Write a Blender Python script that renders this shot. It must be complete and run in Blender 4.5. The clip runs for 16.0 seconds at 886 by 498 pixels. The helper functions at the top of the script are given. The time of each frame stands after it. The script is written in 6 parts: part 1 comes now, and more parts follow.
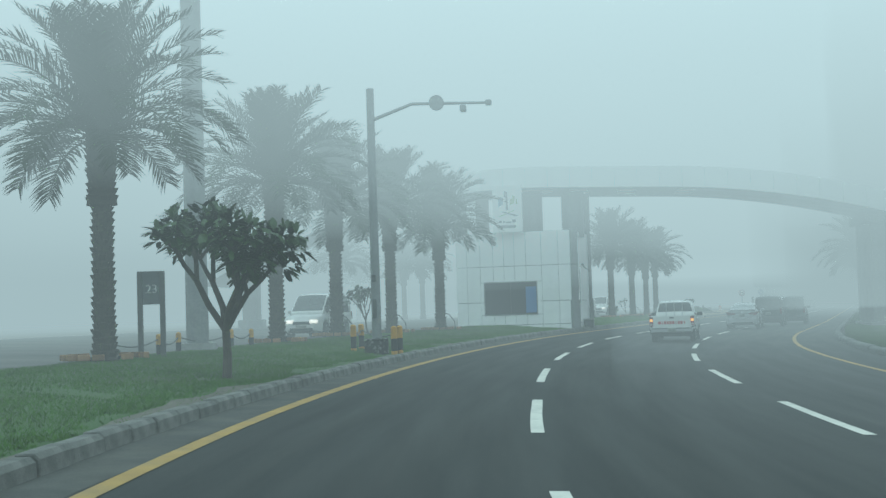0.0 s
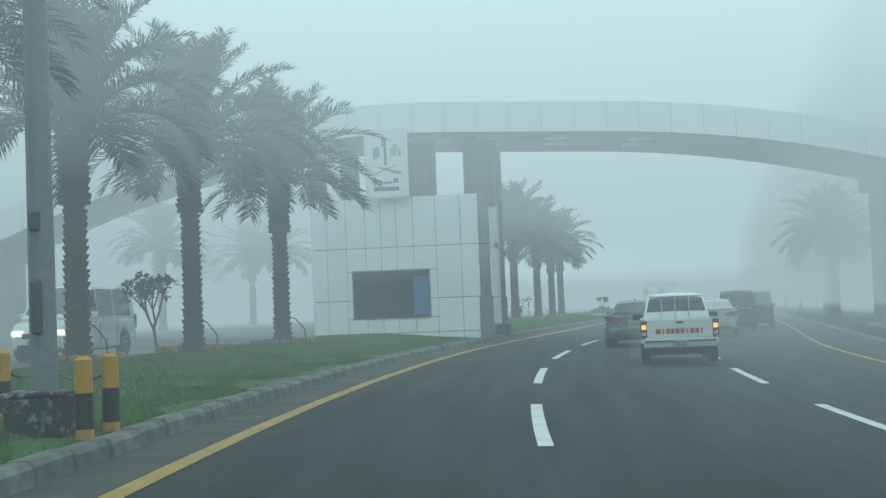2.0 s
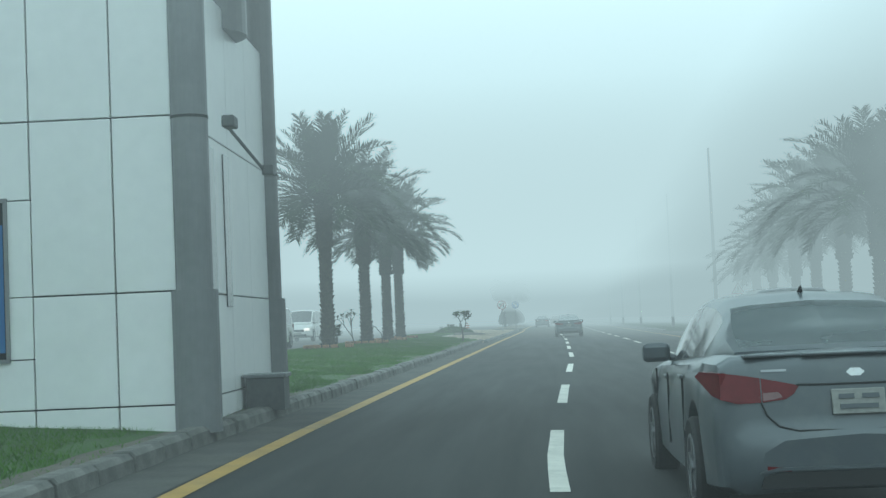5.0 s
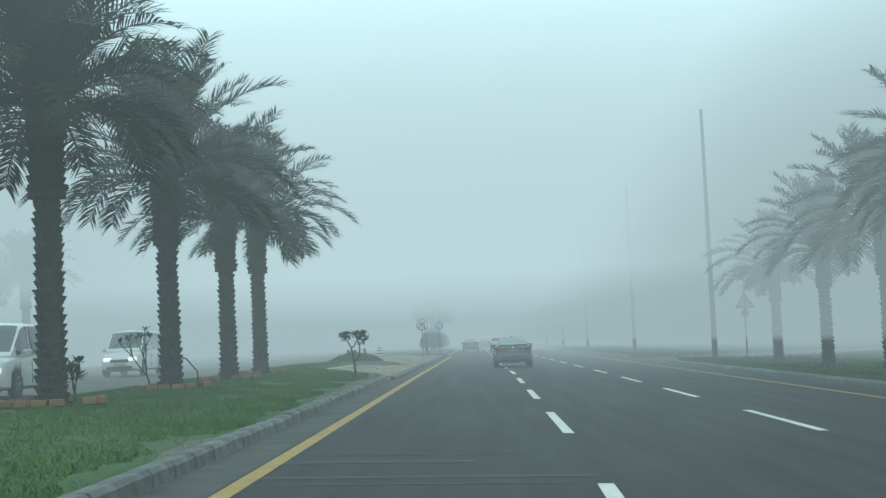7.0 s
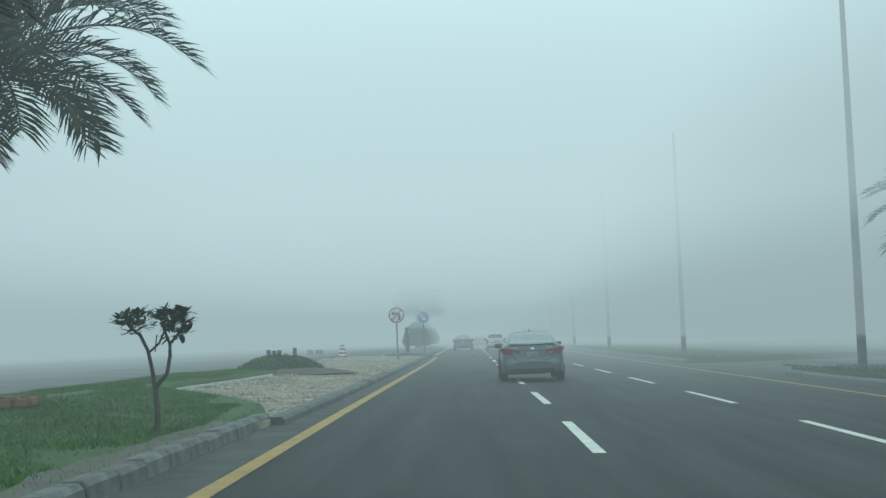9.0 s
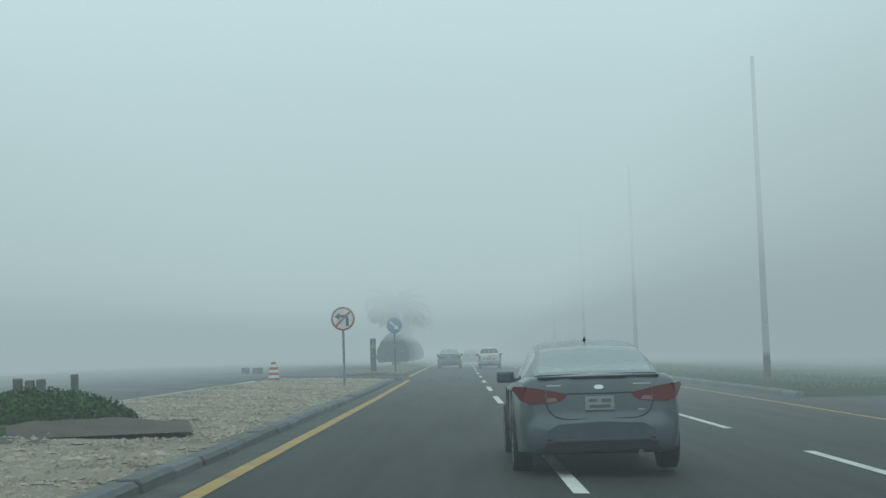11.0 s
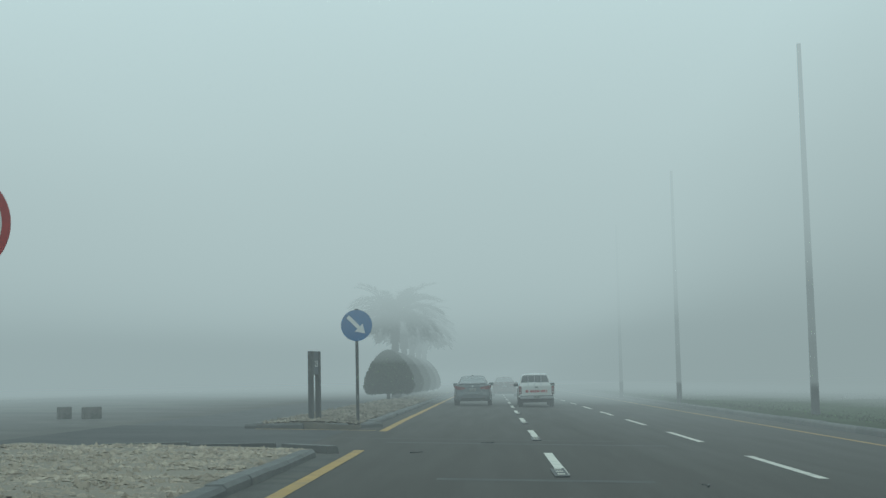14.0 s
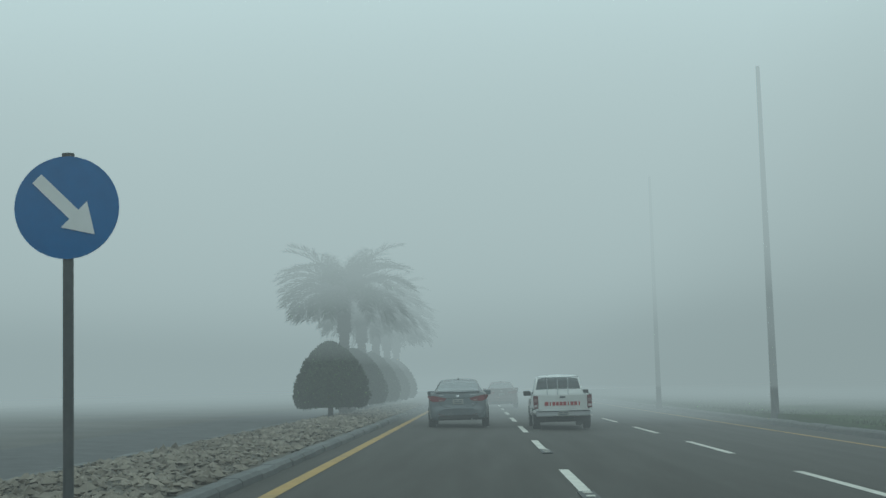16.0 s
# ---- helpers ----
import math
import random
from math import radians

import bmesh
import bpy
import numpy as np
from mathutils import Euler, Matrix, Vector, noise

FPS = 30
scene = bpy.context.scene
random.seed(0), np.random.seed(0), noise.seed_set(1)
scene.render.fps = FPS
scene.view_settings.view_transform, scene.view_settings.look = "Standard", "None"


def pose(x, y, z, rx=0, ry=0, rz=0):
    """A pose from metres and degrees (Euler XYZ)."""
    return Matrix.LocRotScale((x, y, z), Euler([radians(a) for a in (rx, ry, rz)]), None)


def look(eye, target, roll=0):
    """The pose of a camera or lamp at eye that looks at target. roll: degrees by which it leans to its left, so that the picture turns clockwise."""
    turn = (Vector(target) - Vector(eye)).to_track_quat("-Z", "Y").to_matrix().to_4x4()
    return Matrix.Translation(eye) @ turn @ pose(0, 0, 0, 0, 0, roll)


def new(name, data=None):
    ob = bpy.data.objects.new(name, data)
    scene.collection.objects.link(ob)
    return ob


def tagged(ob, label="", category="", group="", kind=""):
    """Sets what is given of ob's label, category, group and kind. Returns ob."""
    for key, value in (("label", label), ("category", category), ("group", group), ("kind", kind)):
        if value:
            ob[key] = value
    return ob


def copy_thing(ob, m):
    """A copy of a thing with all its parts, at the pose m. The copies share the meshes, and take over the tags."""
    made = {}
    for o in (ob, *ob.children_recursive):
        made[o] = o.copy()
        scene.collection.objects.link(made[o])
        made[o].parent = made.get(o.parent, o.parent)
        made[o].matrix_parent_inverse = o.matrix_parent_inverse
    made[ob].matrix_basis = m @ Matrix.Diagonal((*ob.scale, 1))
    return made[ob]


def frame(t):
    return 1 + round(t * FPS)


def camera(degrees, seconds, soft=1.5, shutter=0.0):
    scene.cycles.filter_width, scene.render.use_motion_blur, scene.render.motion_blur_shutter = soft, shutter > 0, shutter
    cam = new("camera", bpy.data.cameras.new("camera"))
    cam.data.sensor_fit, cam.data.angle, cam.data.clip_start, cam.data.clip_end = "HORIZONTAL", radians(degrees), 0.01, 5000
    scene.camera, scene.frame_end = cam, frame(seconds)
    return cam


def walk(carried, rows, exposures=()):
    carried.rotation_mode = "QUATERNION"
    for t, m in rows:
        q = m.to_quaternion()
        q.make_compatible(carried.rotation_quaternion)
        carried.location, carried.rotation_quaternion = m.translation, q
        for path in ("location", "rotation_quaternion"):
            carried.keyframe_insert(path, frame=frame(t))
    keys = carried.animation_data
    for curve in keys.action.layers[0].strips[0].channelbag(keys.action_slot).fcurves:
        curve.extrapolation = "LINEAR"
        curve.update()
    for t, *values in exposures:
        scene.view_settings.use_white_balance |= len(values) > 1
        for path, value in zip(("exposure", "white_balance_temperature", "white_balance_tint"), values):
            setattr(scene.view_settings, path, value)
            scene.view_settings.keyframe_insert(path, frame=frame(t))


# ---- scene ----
cam = camera(36.0, 16.0)
PATH = [
    (0, (2.286, 1.571, 1.3), (2.121, 3.562, 1.392), -1.8),
    (0.5, (1.847, 7.308, 1.273), (1.757, 9.303, 1.378), -2.1),
    (1, (1.485, 13.042, 1.297), (1.451, 15.039, 1.405), -2.1),
    (1.5, (1.273, 18.581, 1.271), (1.274, 20.579, 1.372), -2.2),
    (2, (1.157, 24.225, 1.268), (1.181, 26.223, 1.357), -2.2),
    (2.5, (1.327, 29.535, 1.302), (1.368, 31.533, 1.377), -2.3),
    (3, (1.565, 35.102, 1.283), (1.638, 37.1, 1.355), -2.3),
    (3.5, (1.934, 40.697, 1.291), (2.053, 42.692, 1.367), -2.5),
    (4, (2.405, 46.291, 1.263), (2.58, 48.281, 1.351), -2.4),
    (4.5, (2.997, 51.943, 1.24), (3.227, 53.928, 1.338), -2.4),
    (7, (8.556, 82.304, 1.3), (8.943, 84.261, 1.435), -2.6),
    (7.5, (9.817, 88.812, 1.296), (10.215, 90.767, 1.435), -2.4),
    (8, (11.208, 95.187, 1.258), (11.604, 97.142, 1.4), -2.5),
    (8.5, (12.741, 101.637, 1.236), (13.132, 103.593, 1.376), -2.4),
    (9, (14.106, 107.638, 1.254), (14.501, 109.594, 1.384), -2.2),
    (9.5, (15.489, 113.54, 1.245), (15.889, 115.495, 1.369), -1.9),
    (10, (16.784, 119.278, 1.292), (17.192, 121.232, 1.419), -2.0),
    (12.5, (23.611, 148.29, 1.285), (23.997, 150.243, 1.467), -1.1),
    (13, (24.891, 154.364, 1.3), (25.267, 156.32, 1.483), -0.9),
    (13.5, (26.106, 160.497, 1.292), (26.475, 162.454, 1.478), -1.0),
    (14, (27.344, 166.672, 1.279), (27.707, 168.63, 1.47), -1.2),
    (14.5, (28.547, 172.563, 1.275), (28.911, 174.521, 1.465), -1.2),
    (15, (29.834, 178.647, 1.241), (30.203, 180.603, 1.436), -1.3),
    (15.5, (31.146, 184.852, 1.273), (31.521, 186.807, 1.469), -1.4),
    (16, (32.455, 191.21, 1.261), (32.837, 193.16, 1.46), -1.6),
]
EXPOSURE = [(0, 0.24, 6450, 10), (2, 0.24, 6450, 10), (4, 0.42, 6450, 10), (7, 0.20, 6450, 10), (9, 0.16, 6500, 10), (10, 0.12, 6550, 12), (12.5, -0.09, 6780, 13), (14.5, -0.10, 6800, 13), (16, -0.16, 6800, 13)]
walk(cam, [(t, look(eye, target, roll)) for t, eye, target, roll in PATH], EXPOSURE)


# ---- light: a dense morning fog that carries the whole daylight ----
FOG = 0.0056          # part of the light lost per metre
FOG_COLOUR = (0.312, 0.430, 0.450)
# brighter overhead, duller at the right: daylight on the fog put into its colour
HIGH_FOG_COLOUR, BRIGHT_FOG_COLOUR, DULL_FOG_COLOUR = (0.43, 0.59, 0.615), (0.50, 0.68, 0.705), (0.275, 0.377, 0.390)
SKY_COLOUR, SKY_STRENGTH = (0.64, 0.92, 0.98), 1.65     # the bright cloud layer above it
world = bpy.data.worlds.new("foggy_sky")
scene.world = world
world.use_nodes = True
wt = world.node_tree
wt.nodes.clear()
w_out = wt.nodes.new("ShaderNodeOutputWorld")
w_sky = wt.nodes.new("ShaderNodeTexSky")
w_sky.sky_type, w_sky.sun_disc = "NISHITA", False
w_sky.sun_elevation, w_sky.sun_rotation = radians(48), radians(140)
w_back = wt.nodes.new("ShaderNodeBackground")
w_back.inputs["Strength"].default_value = 0.1
wt.links.new(w_sky.outputs[0], w_back.inputs[0])
wt.links.new(w_back.outputs[0], w_out.inputs["Surface"])
# even glow stands in for daylight scattered by the fog
w_glow = wt.nodes.new("ShaderNodeEmission")
w_glow.inputs["Color"].default_value = (*FOG_COLOUR, 1)
w_glow.inputs["Strength"].default_value = FOG
w_thick = wt.nodes.new("ShaderNodeVolumeAbsorption")
w_thick.inputs["Color"].default_value = (0, 0, 0, 1)
w_thick.inputs["Density"].default_value = FOG
w_sum = wt.nodes.new("ShaderNodeAddShader")
wt.links.new(w_glow.outputs[0], w_sum.inputs[0])
wt.links.new(w_thick.outputs[0], w_sum.inputs[1])
wt.links.new(w_sum.outputs[0], w_out.inputs["Volume"])


# ---- materials ----
def rgba(c):
    return (c[0], c[1], c[2], 1.0)


def mat(name, a, b=None, rough=0.6, metal=0.0, fine=30.0, broad=2.0, bump=0.2, coat=0.0, per_object=0.0, stretch=(1, 1, 1), coords="Object",
        dirt=None, dirt_amount=0.0, spec=0.5):
    """Two colours mixed by grain and by broad patches, with relief, dirt and a small change from piece to piece."""
    m = bpy.data.materials.new(name)
    m.use_nodes = True
    t = m.node_tree
    p = t.nodes["Principled BSDF"]
    p.inputs["Metallic"].default_value = metal
    p.inputs["Coat Weight"].default_value = coat
    p.inputs["Specular IOR Level"].default_value = spec
    b = b or tuple(v * 0.75 for v in a)
    tc = t.nodes.new("ShaderNodeTexCoord")
    mp = t.nodes.new("ShaderNodeMapping")
    mp.inputs["Scale"].default_value = stretch
    t.links.new(tc.outputs[coords], mp.inputs[0])
    n1 = t.nodes.new("ShaderNodeTexNoise")
    n1.inputs["Scale"].default_value = fine
    n1.inputs["Detail"].default_value = 4
    n2 = t.nodes.new("ShaderNodeTexNoise")
    n2.inputs["Scale"].default_value = broad
    n2.inputs["Detail"].default_value = 5
    for n in (n1, n2):
        t.links.new(mp.outputs[0], n.inputs["Vector"])
    add = t.nodes.new("ShaderNodeMath")
    add.operation = "MULTIPLY_ADD"
    add.inputs[1].default_value = 0.45
    t.links.new(n1.outputs["Fac"], add.inputs[0])
    half = t.nodes.new("ShaderNodeMath")
    half.operation = "MULTIPLY"
    half.inputs[1].default_value = 0.55
    t.links.new(n2.outputs["Fac"], half.inputs[0])
    t.links.new(half.outputs[0], add.inputs[2])
    ramp = t.nodes.new("ShaderNodeMapRange")
    ramp.inputs["From Min"].default_value, ramp.inputs["From Max"].default_value = 0.32, 0.68
    t.links.new(add.outputs[0], ramp.inputs["Value"])
    mix = t.nodes.new("ShaderNodeMix")
    mix.data_type = "RGBA"
    mix.inputs["A"].default_value, mix.inputs["B"].default_value = rgba(a), rgba(b)
    t.links.new(ramp.outputs[0], mix.inputs["Factor"])
    colour = mix.outputs["Result"]
    if dirt:
        n3 = t.nodes.new("ShaderNodeTexNoise")
        n3.inputs["Scale"].default_value = broad * 0.6
        n3.inputs["Detail"].default_value = 8
        n3.inputs["Roughness"].default_value = 0.7
        t.links.new(mp.outputs[0], n3.inputs["Vector"])
        r3 = t.nodes.new("ShaderNodeMapRange")
        r3.inputs["From Min"].default_value, r3.inputs["From Max"].default_value = 0.48, 0.72
        r3.inputs["To Max"].default_value = dirt_amount
        t.links.new(n3.outputs["Fac"], r3.inputs["Value"])
        m3 = t.nodes.new("ShaderNodeMix")
        m3.data_type = "RGBA"
        m3.inputs["B"].default_value = rgba(dirt)
        t.links.new(colour, m3.inputs["A"])
        t.links.new(r3.outputs[0], m3.inputs["Factor"])
        colour = m3.outputs["Result"]
    if per_object:
        oi = t.nodes.new("ShaderNodeObjectInfo")
        r4 = t.nodes.new("ShaderNodeMapRange")
        r4.inputs["To Min"].default_value, r4.inputs["To Max"].default_value = 1 - per_object, 1 + per_object
        t.links.new(oi.outputs["Random"], r4.inputs["Value"])
        hs = t.nodes.new("ShaderNodeHueSaturation")
        t.links.new(r4.outputs[0], hs.inputs["Value"])
        t.links.new(colour, hs.inputs["Color"])
        colour = hs.outputs[0]
    t.links.new(colour, p.inputs["Base Color"])
    rr = t.nodes.new("ShaderNodeMapRange")
    rr.inputs["To Min"].default_value, rr.inputs["To Max"].default_value = max(0.03, rough - 0.12), min(1, rough + 0.1)
    t.links.new(n2.outputs["Fac"], rr.inputs["Value"])
    t.links.new(rr.outputs[0], p.inputs["Roughness"])
    if bump:
        bp = t.nodes.new("ShaderNodeBump")
        bp.inputs["Strength"].default_value, bp.inputs["Distance"].default_value = bump, 0.02
        t.links.new(n1.outputs["Fac"], bp.inputs["Height"])
        t.links.new(bp.outputs[0], p.inputs["Normal"])
    return m


def lamp_mat(name, colour, strength):
    m = bpy.data.materials.new(name)
    m.use_nodes = True
    p = m.node_tree.nodes["Principled BSDF"]
    p.inputs["Base Color"].default_value = rgba(colour)
    p.inputs["Emission Color"].default_value = rgba(colour)
    p.inputs["Emission Strength"].default_value = strength
    p.inputs["Roughness"].default_value = 0.25
    return m


M_ASPHALT = mat("asphalt", (0.040, 0.041, 0.040), (0.025, 0.026, 0.026), 0.75, spec=0.15, fine=900, broad=9, bump=0.25, coords="UV", stretch=(1, 0.06, 1),
                dirt=(0.050, 0.048, 0.044), dirt_amount=0.45)
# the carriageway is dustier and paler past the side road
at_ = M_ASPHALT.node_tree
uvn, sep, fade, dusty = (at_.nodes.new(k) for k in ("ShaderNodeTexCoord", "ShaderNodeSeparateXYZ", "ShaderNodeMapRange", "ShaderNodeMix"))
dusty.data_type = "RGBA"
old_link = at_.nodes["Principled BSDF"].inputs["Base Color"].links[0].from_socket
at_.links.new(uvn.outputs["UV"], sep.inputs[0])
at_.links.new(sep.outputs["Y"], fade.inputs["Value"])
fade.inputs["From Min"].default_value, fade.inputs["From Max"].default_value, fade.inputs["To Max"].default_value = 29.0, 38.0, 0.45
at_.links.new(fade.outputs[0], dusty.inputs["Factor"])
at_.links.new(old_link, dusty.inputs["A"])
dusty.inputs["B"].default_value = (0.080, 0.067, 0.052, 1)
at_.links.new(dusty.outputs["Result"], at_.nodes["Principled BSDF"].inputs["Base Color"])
M_TAR = mat("tar_seal", (0.034, 0.034, 0.033), (0.026, 0.026, 0.026), 0.7, fine=40, broad=2, bump=0.2)
M_OLD_ASPHALT = mat("worn_asphalt", (0.058, 0.059, 0.057), (0.042, 0.043, 0.043), 0.8, spec=0.2, fine=60, broad=0.5, bump=0.2, dirt=(0.10, 0.095, 0.088), dirt_amount=0.6)
# oncoming asphalt lightened to merge with the fog: haze put into its colour
M_PALE_ASPHALT = mat("hazy_opposite_asphalt", (0.125, 0.12, 0.11), (0.085, 0.082, 0.076), 0.85, spec=0.15, fine=60, broad=0.4, bump=0.2, dirt=(0.17, 0.16, 0.14), dirt_amount=0.5)
M_GUTTER = mat("dusty_gutter", (0.105, 0.102, 0.094), (0.062, 0.061, 0.058), 0.9, spec=0.1, fine=40, broad=1.6, bump=0.3, dirt=(0.13, 0.12, 0.10), dirt_amount=0.5)
# sandy tone, lightened further to stand in for fog haze over far land
M_GROUND = mat("dusty_ground", (0.27, 0.25, 0.21), (0.20, 0.185, 0.155), 0.95, fine=14, broad=0.15, bump=0.4)
M_CLOUD = bpy.data.materials.new("cloud_layer")
M_CLOUD.use_nodes = True
M_CLOUD.node_tree.nodes["Principled BSDF"].inputs["Base Color"].default_value = (0.6, 0.7, 0.72, 1)
M_CLOUD.node_tree.nodes["Principled BSDF"].inputs["Emission Color"].default_value = (*SKY_COLOUR, 1)
M_CLOUD.node_tree.nodes["Principled BSDF"].inputs["Emission Strength"].default_value = SKY_STRENGTH
M_WHITE_LINE = mat("white_road_paint", (0.66, 0.63, 0.56), (0.52, 0.50, 0.45), 0.7, fine=40, broad=3, bump=0.2, dirt=(0.2, 0.2, 0.19), dirt_amount=0.45)
M_YELLOW_LINE = mat("yellow_road_paint", (0.41, 0.235, 0.042), (0.31, 0.18, 0.042), 0.7, fine=40, broad=2, bump=0.2, dirt=(0.14, 0.12, 0.09), dirt_amount=0.55)
M_KERB = mat("kerb_concrete", (0.19, 0.185, 0.168), (0.12, 0.12, 0.11), 0.9, fine=50, broad=5, bump=0.5, per_object=0.14, dirt=(0.055, 0.055, 0.05), dirt_amount=0.75)
M_TARRED_KERB = mat("tarred_kerb", (0.115, 0.117, 0.112), (0.075, 0.077, 0.075), 0.75, fine=50, broad=2, bump=0.4, per_object=0.2, dirt=(0.14, 0.14, 0.13), dirt_amount=0.4)
M_SOIL = mat("grass_soil", (0.044, 0.098, 0.020), (0.038, 0.080, 0.020), 0.95, fine=25, broad=0.7, bump=0.4, dirt=(0.075, 0.085, 0.040), dirt_amount=0.4)
M_GRASS = mat("grass_blades", spec=0.1, a=(0.074, 0.180, 0.026), b=(0.052, 0.132, 0.020), rough=0.8, fine=5, broad=0.6, bump=0.0, dirt=(0.10, 0.15, 0.035), dirt_amount=0.45)
gt_ = M_GRASS.node_tree
geo_, tilt_, unit_ = gt_.nodes.new("ShaderNodeNewGeometry"), gt_.nodes.new("ShaderNodeVectorMath"), gt_.nodes.new("ShaderNodeVectorMath")
tilt_.operation, unit_.operation = "MULTIPLY_ADD", "NORMALIZE"
tilt_.inputs[1].default_value, tilt_.inputs[2].default_value = (0.45, 0.45, 0.45), (0, 0, 1)
gt_.links.new(geo_.outputs["Normal"], tilt_.inputs[0])
gt_.links.new(tilt_.outputs[0], unit_.inputs[0])
gt_.links.new(unit_.outputs[0], gt_.nodes["Principled BSDF"].inputs["Normal"])
M_VERGE = mat("verge_scrub", (0.034, 0.074, 0.020), (0.034, 0.056, 0.021), 0.95, fine=20, broad=0.5, bump=0.5, dirt=(0.07, 0.062, 0.042), dirt_amount=0.3, spec=0.1)
M_BARE = mat("bare_earth", (0.135, 0.118, 0.092), (0.085, 0.075, 0.058), 0.95, fine=22, broad=2.5, bump=0.6, dirt=(0.06, 0.055, 0.045), dirt_amount=0.7)
M_SCRUB = mat("open_scrub_land", (0.095, 0.102, 0.066), (0.060, 0.070, 0.042), 0.95, fine=9, broad=0.12, bump=0.5, dirt=(0.15, 0.14, 0.11), dirt_amount=0.4)
M_LOW_SHRUB = mat("low_shrub_leaf", (0.060, 0.115, 0.030), (0.034, 0.070, 0.020), 0.7, fine=9, broad=2, bump=0.0, spec=0.15)
M_HEAP = mat("brown_earth", (0.085, 0.068, 0.048), (0.045, 0.037, 0.028), 0.95, fine=14, broad=2.0, bump=0.7)
M_FLAKED = mat("flaking_whitewash", (0.032, 0.034, 0.033), (0.022, 0.023, 0.023), 0.85, fine=30, broad=8, bump=0.5, dirt=(0.60, 0.60, 0.57), dirt_amount=1.0)
M_GRAVEL = mat("gravel_bed", (0.25, 0.212, 0.165), (0.17, 0.142, 0.11), 0.95, fine=28, broad=0.5, bump=0.8)
M_STONE = mat("pale_stones", (0.46, 0.385, 0.30), (0.20, 0.16, 0.12), 0.9, fine=3.1, broad=0.9, bump=0.4)
M_ROCK = mat("rubble_rock", (0.29, 0.25, 0.20), (0.085, 0.068, 0.052), 0.9, fine=2.3, broad=0.8, bump=0.5)
M_BARK = mat("palm_bark", (0.075, 0.064, 0.050), (0.040, 0.034, 0.028), 0.95, fine=18, broad=3, bump=0.7, dirt=(0.11, 0.10, 0.08), dirt_amount=0.4)
M_BOOT = mat("palm_leaf_boots", (0.050, 0.042, 0.030), (0.025, 0.021, 0.016), 0.95, fine=20, broad=4, bump=0.6)
M_FROND = mat("palm_frond", (0.026, 0.041, 0.019), (0.015, 0.024, 0.011), 0.65, fine=8, broad=1.2, bump=0.0, per_object=0.3, spec=0.15)
M_LEAF = mat("plumeria_leaf", (0.040, 0.075, 0.022), (0.022, 0.045, 0.014), 0.5, fine=9, broad=2, bump=0.0, spec=0.25)
M_TWIG = mat("plumeria_bark", (0.10, 0.085, 0.07), (0.06, 0.052, 0.045), 0.9, fine=25, broad=5, bump=0.4)
M_HEDGE = mat("clipped_foliage", (0.032, 0.055, 0.020), (0.018, 0.034, 0.013), 0.8, fine=7, broad=1.5, bump=0.0, spec=0.15)
M_PANEL = mat("white_cladding_panel", (0.80, 0.80, 0.79), (0.74, 0.745, 0.74), 0.38, fine=6, broad=0.7, bump=0.02, per_object=0.025, dirt=(0.60, 0.59, 0.56), dirt_amount=0.25)
M_SEAM = mat("dark_joint", (0.03, 0.03, 0.03), rough=0.9, bump=0)
M_GREY = mat("grey_cladding", (0.20, 0.205, 0.21), (0.16, 0.165, 0.17), 0.45, fine=8, broad=0.9, bump=0.03)
M_SOFFIT = mat("grey_soffit", (0.30, 0.31, 0.315), (0.25, 0.26, 0.265), 0.55, fine=5, broad=0.4, bump=0.05, dirt=(0.20, 0.20, 0.20), dirt_amount=0.4)
M_SCREEN = mat("dark_screen_glass", (0.008, 0.012, 0.018), (0.005, 0.008, 0.012), 0.5, spec=0.03, fine=300, broad=0.5, bump=0.0)
M_SCREEN_BLUE = lamp_mat("screen_blue", (0.012, 0.095, 0.24), 0.12)
M_STEEL = mat("galvanised_steel", (0.26, 0.27, 0.275), (0.19, 0.20, 0.205), 0.5, 0.4, fine=15, broad=2, bump=0.05)
M_DARK_STEEL = mat("weathered_post", (0.11, 0.115, 0.115), (0.075, 0.08, 0.08), 0.55, 0.3, fine=15, broad=2, bump=0.05)
M_CONCRETE = mat("column_concrete", (0.30, 0.30, 0.295), (0.23, 0.23, 0.225), 0.8, fine=12, broad=0.7, bump=0.15)
M_SIGN_WHITE = mat("sign_white", (0.72, 0.72, 0.71), (0.66, 0.66, 0.65), 0.4, fine=8, broad=2, bump=0)
M_SIGN_RED = mat("sign_red", (0.42, 0.035, 0.035), (0.33, 0.03, 0.03), 0.4, fine=8, broad=2, bump=0)
M_SIGN_BLUE = mat("sign_blue", (0.003, 0.135, 0.35), (0.003, 0.115, 0.30), 0.45, fine=8, broad=2, bump=0, spec=0.15)
M_SIGN_BLACK = mat("sign_black", (0.015, 0.015, 0.016), rough=0.5, bump=0)
M_SIGN_GREY = mat("street_sign_grey", (0.10, 0.115, 0.125), (0.08, 0.09, 0.10), 0.45, fine=8, broad=2, bump=0)
M_ORANGE = mat("orange_red_plate", (0.50, 0.09, 0.035), rough=0.45, bump=0)
M_BOLLARD_YELLOW = mat("bollard_yellow", (0.53, 0.255, 0.02), (0.42, 0.21, 0.03), 0.55, fine=12, broad=3, bump=0.05, dirt=(0.15, 0.12, 0.08), dirt_amount=0.4)
M_BOLLARD_BLACK = mat("bollard_black", (0.022, 0.022, 0.022), rough=0.6, bump=0.05)
M_BRICK = mat("orange_edging", (0.30, 0.155, 0.07), (0.19, 0.115, 0.065), 0.85, fine=20, broad=3, bump=0.4, per_object=0.3)
M_LOGO_TEAL = mat("logo_blue", (0.07, 0.25, 0.38), rough=0.5, bump=0)
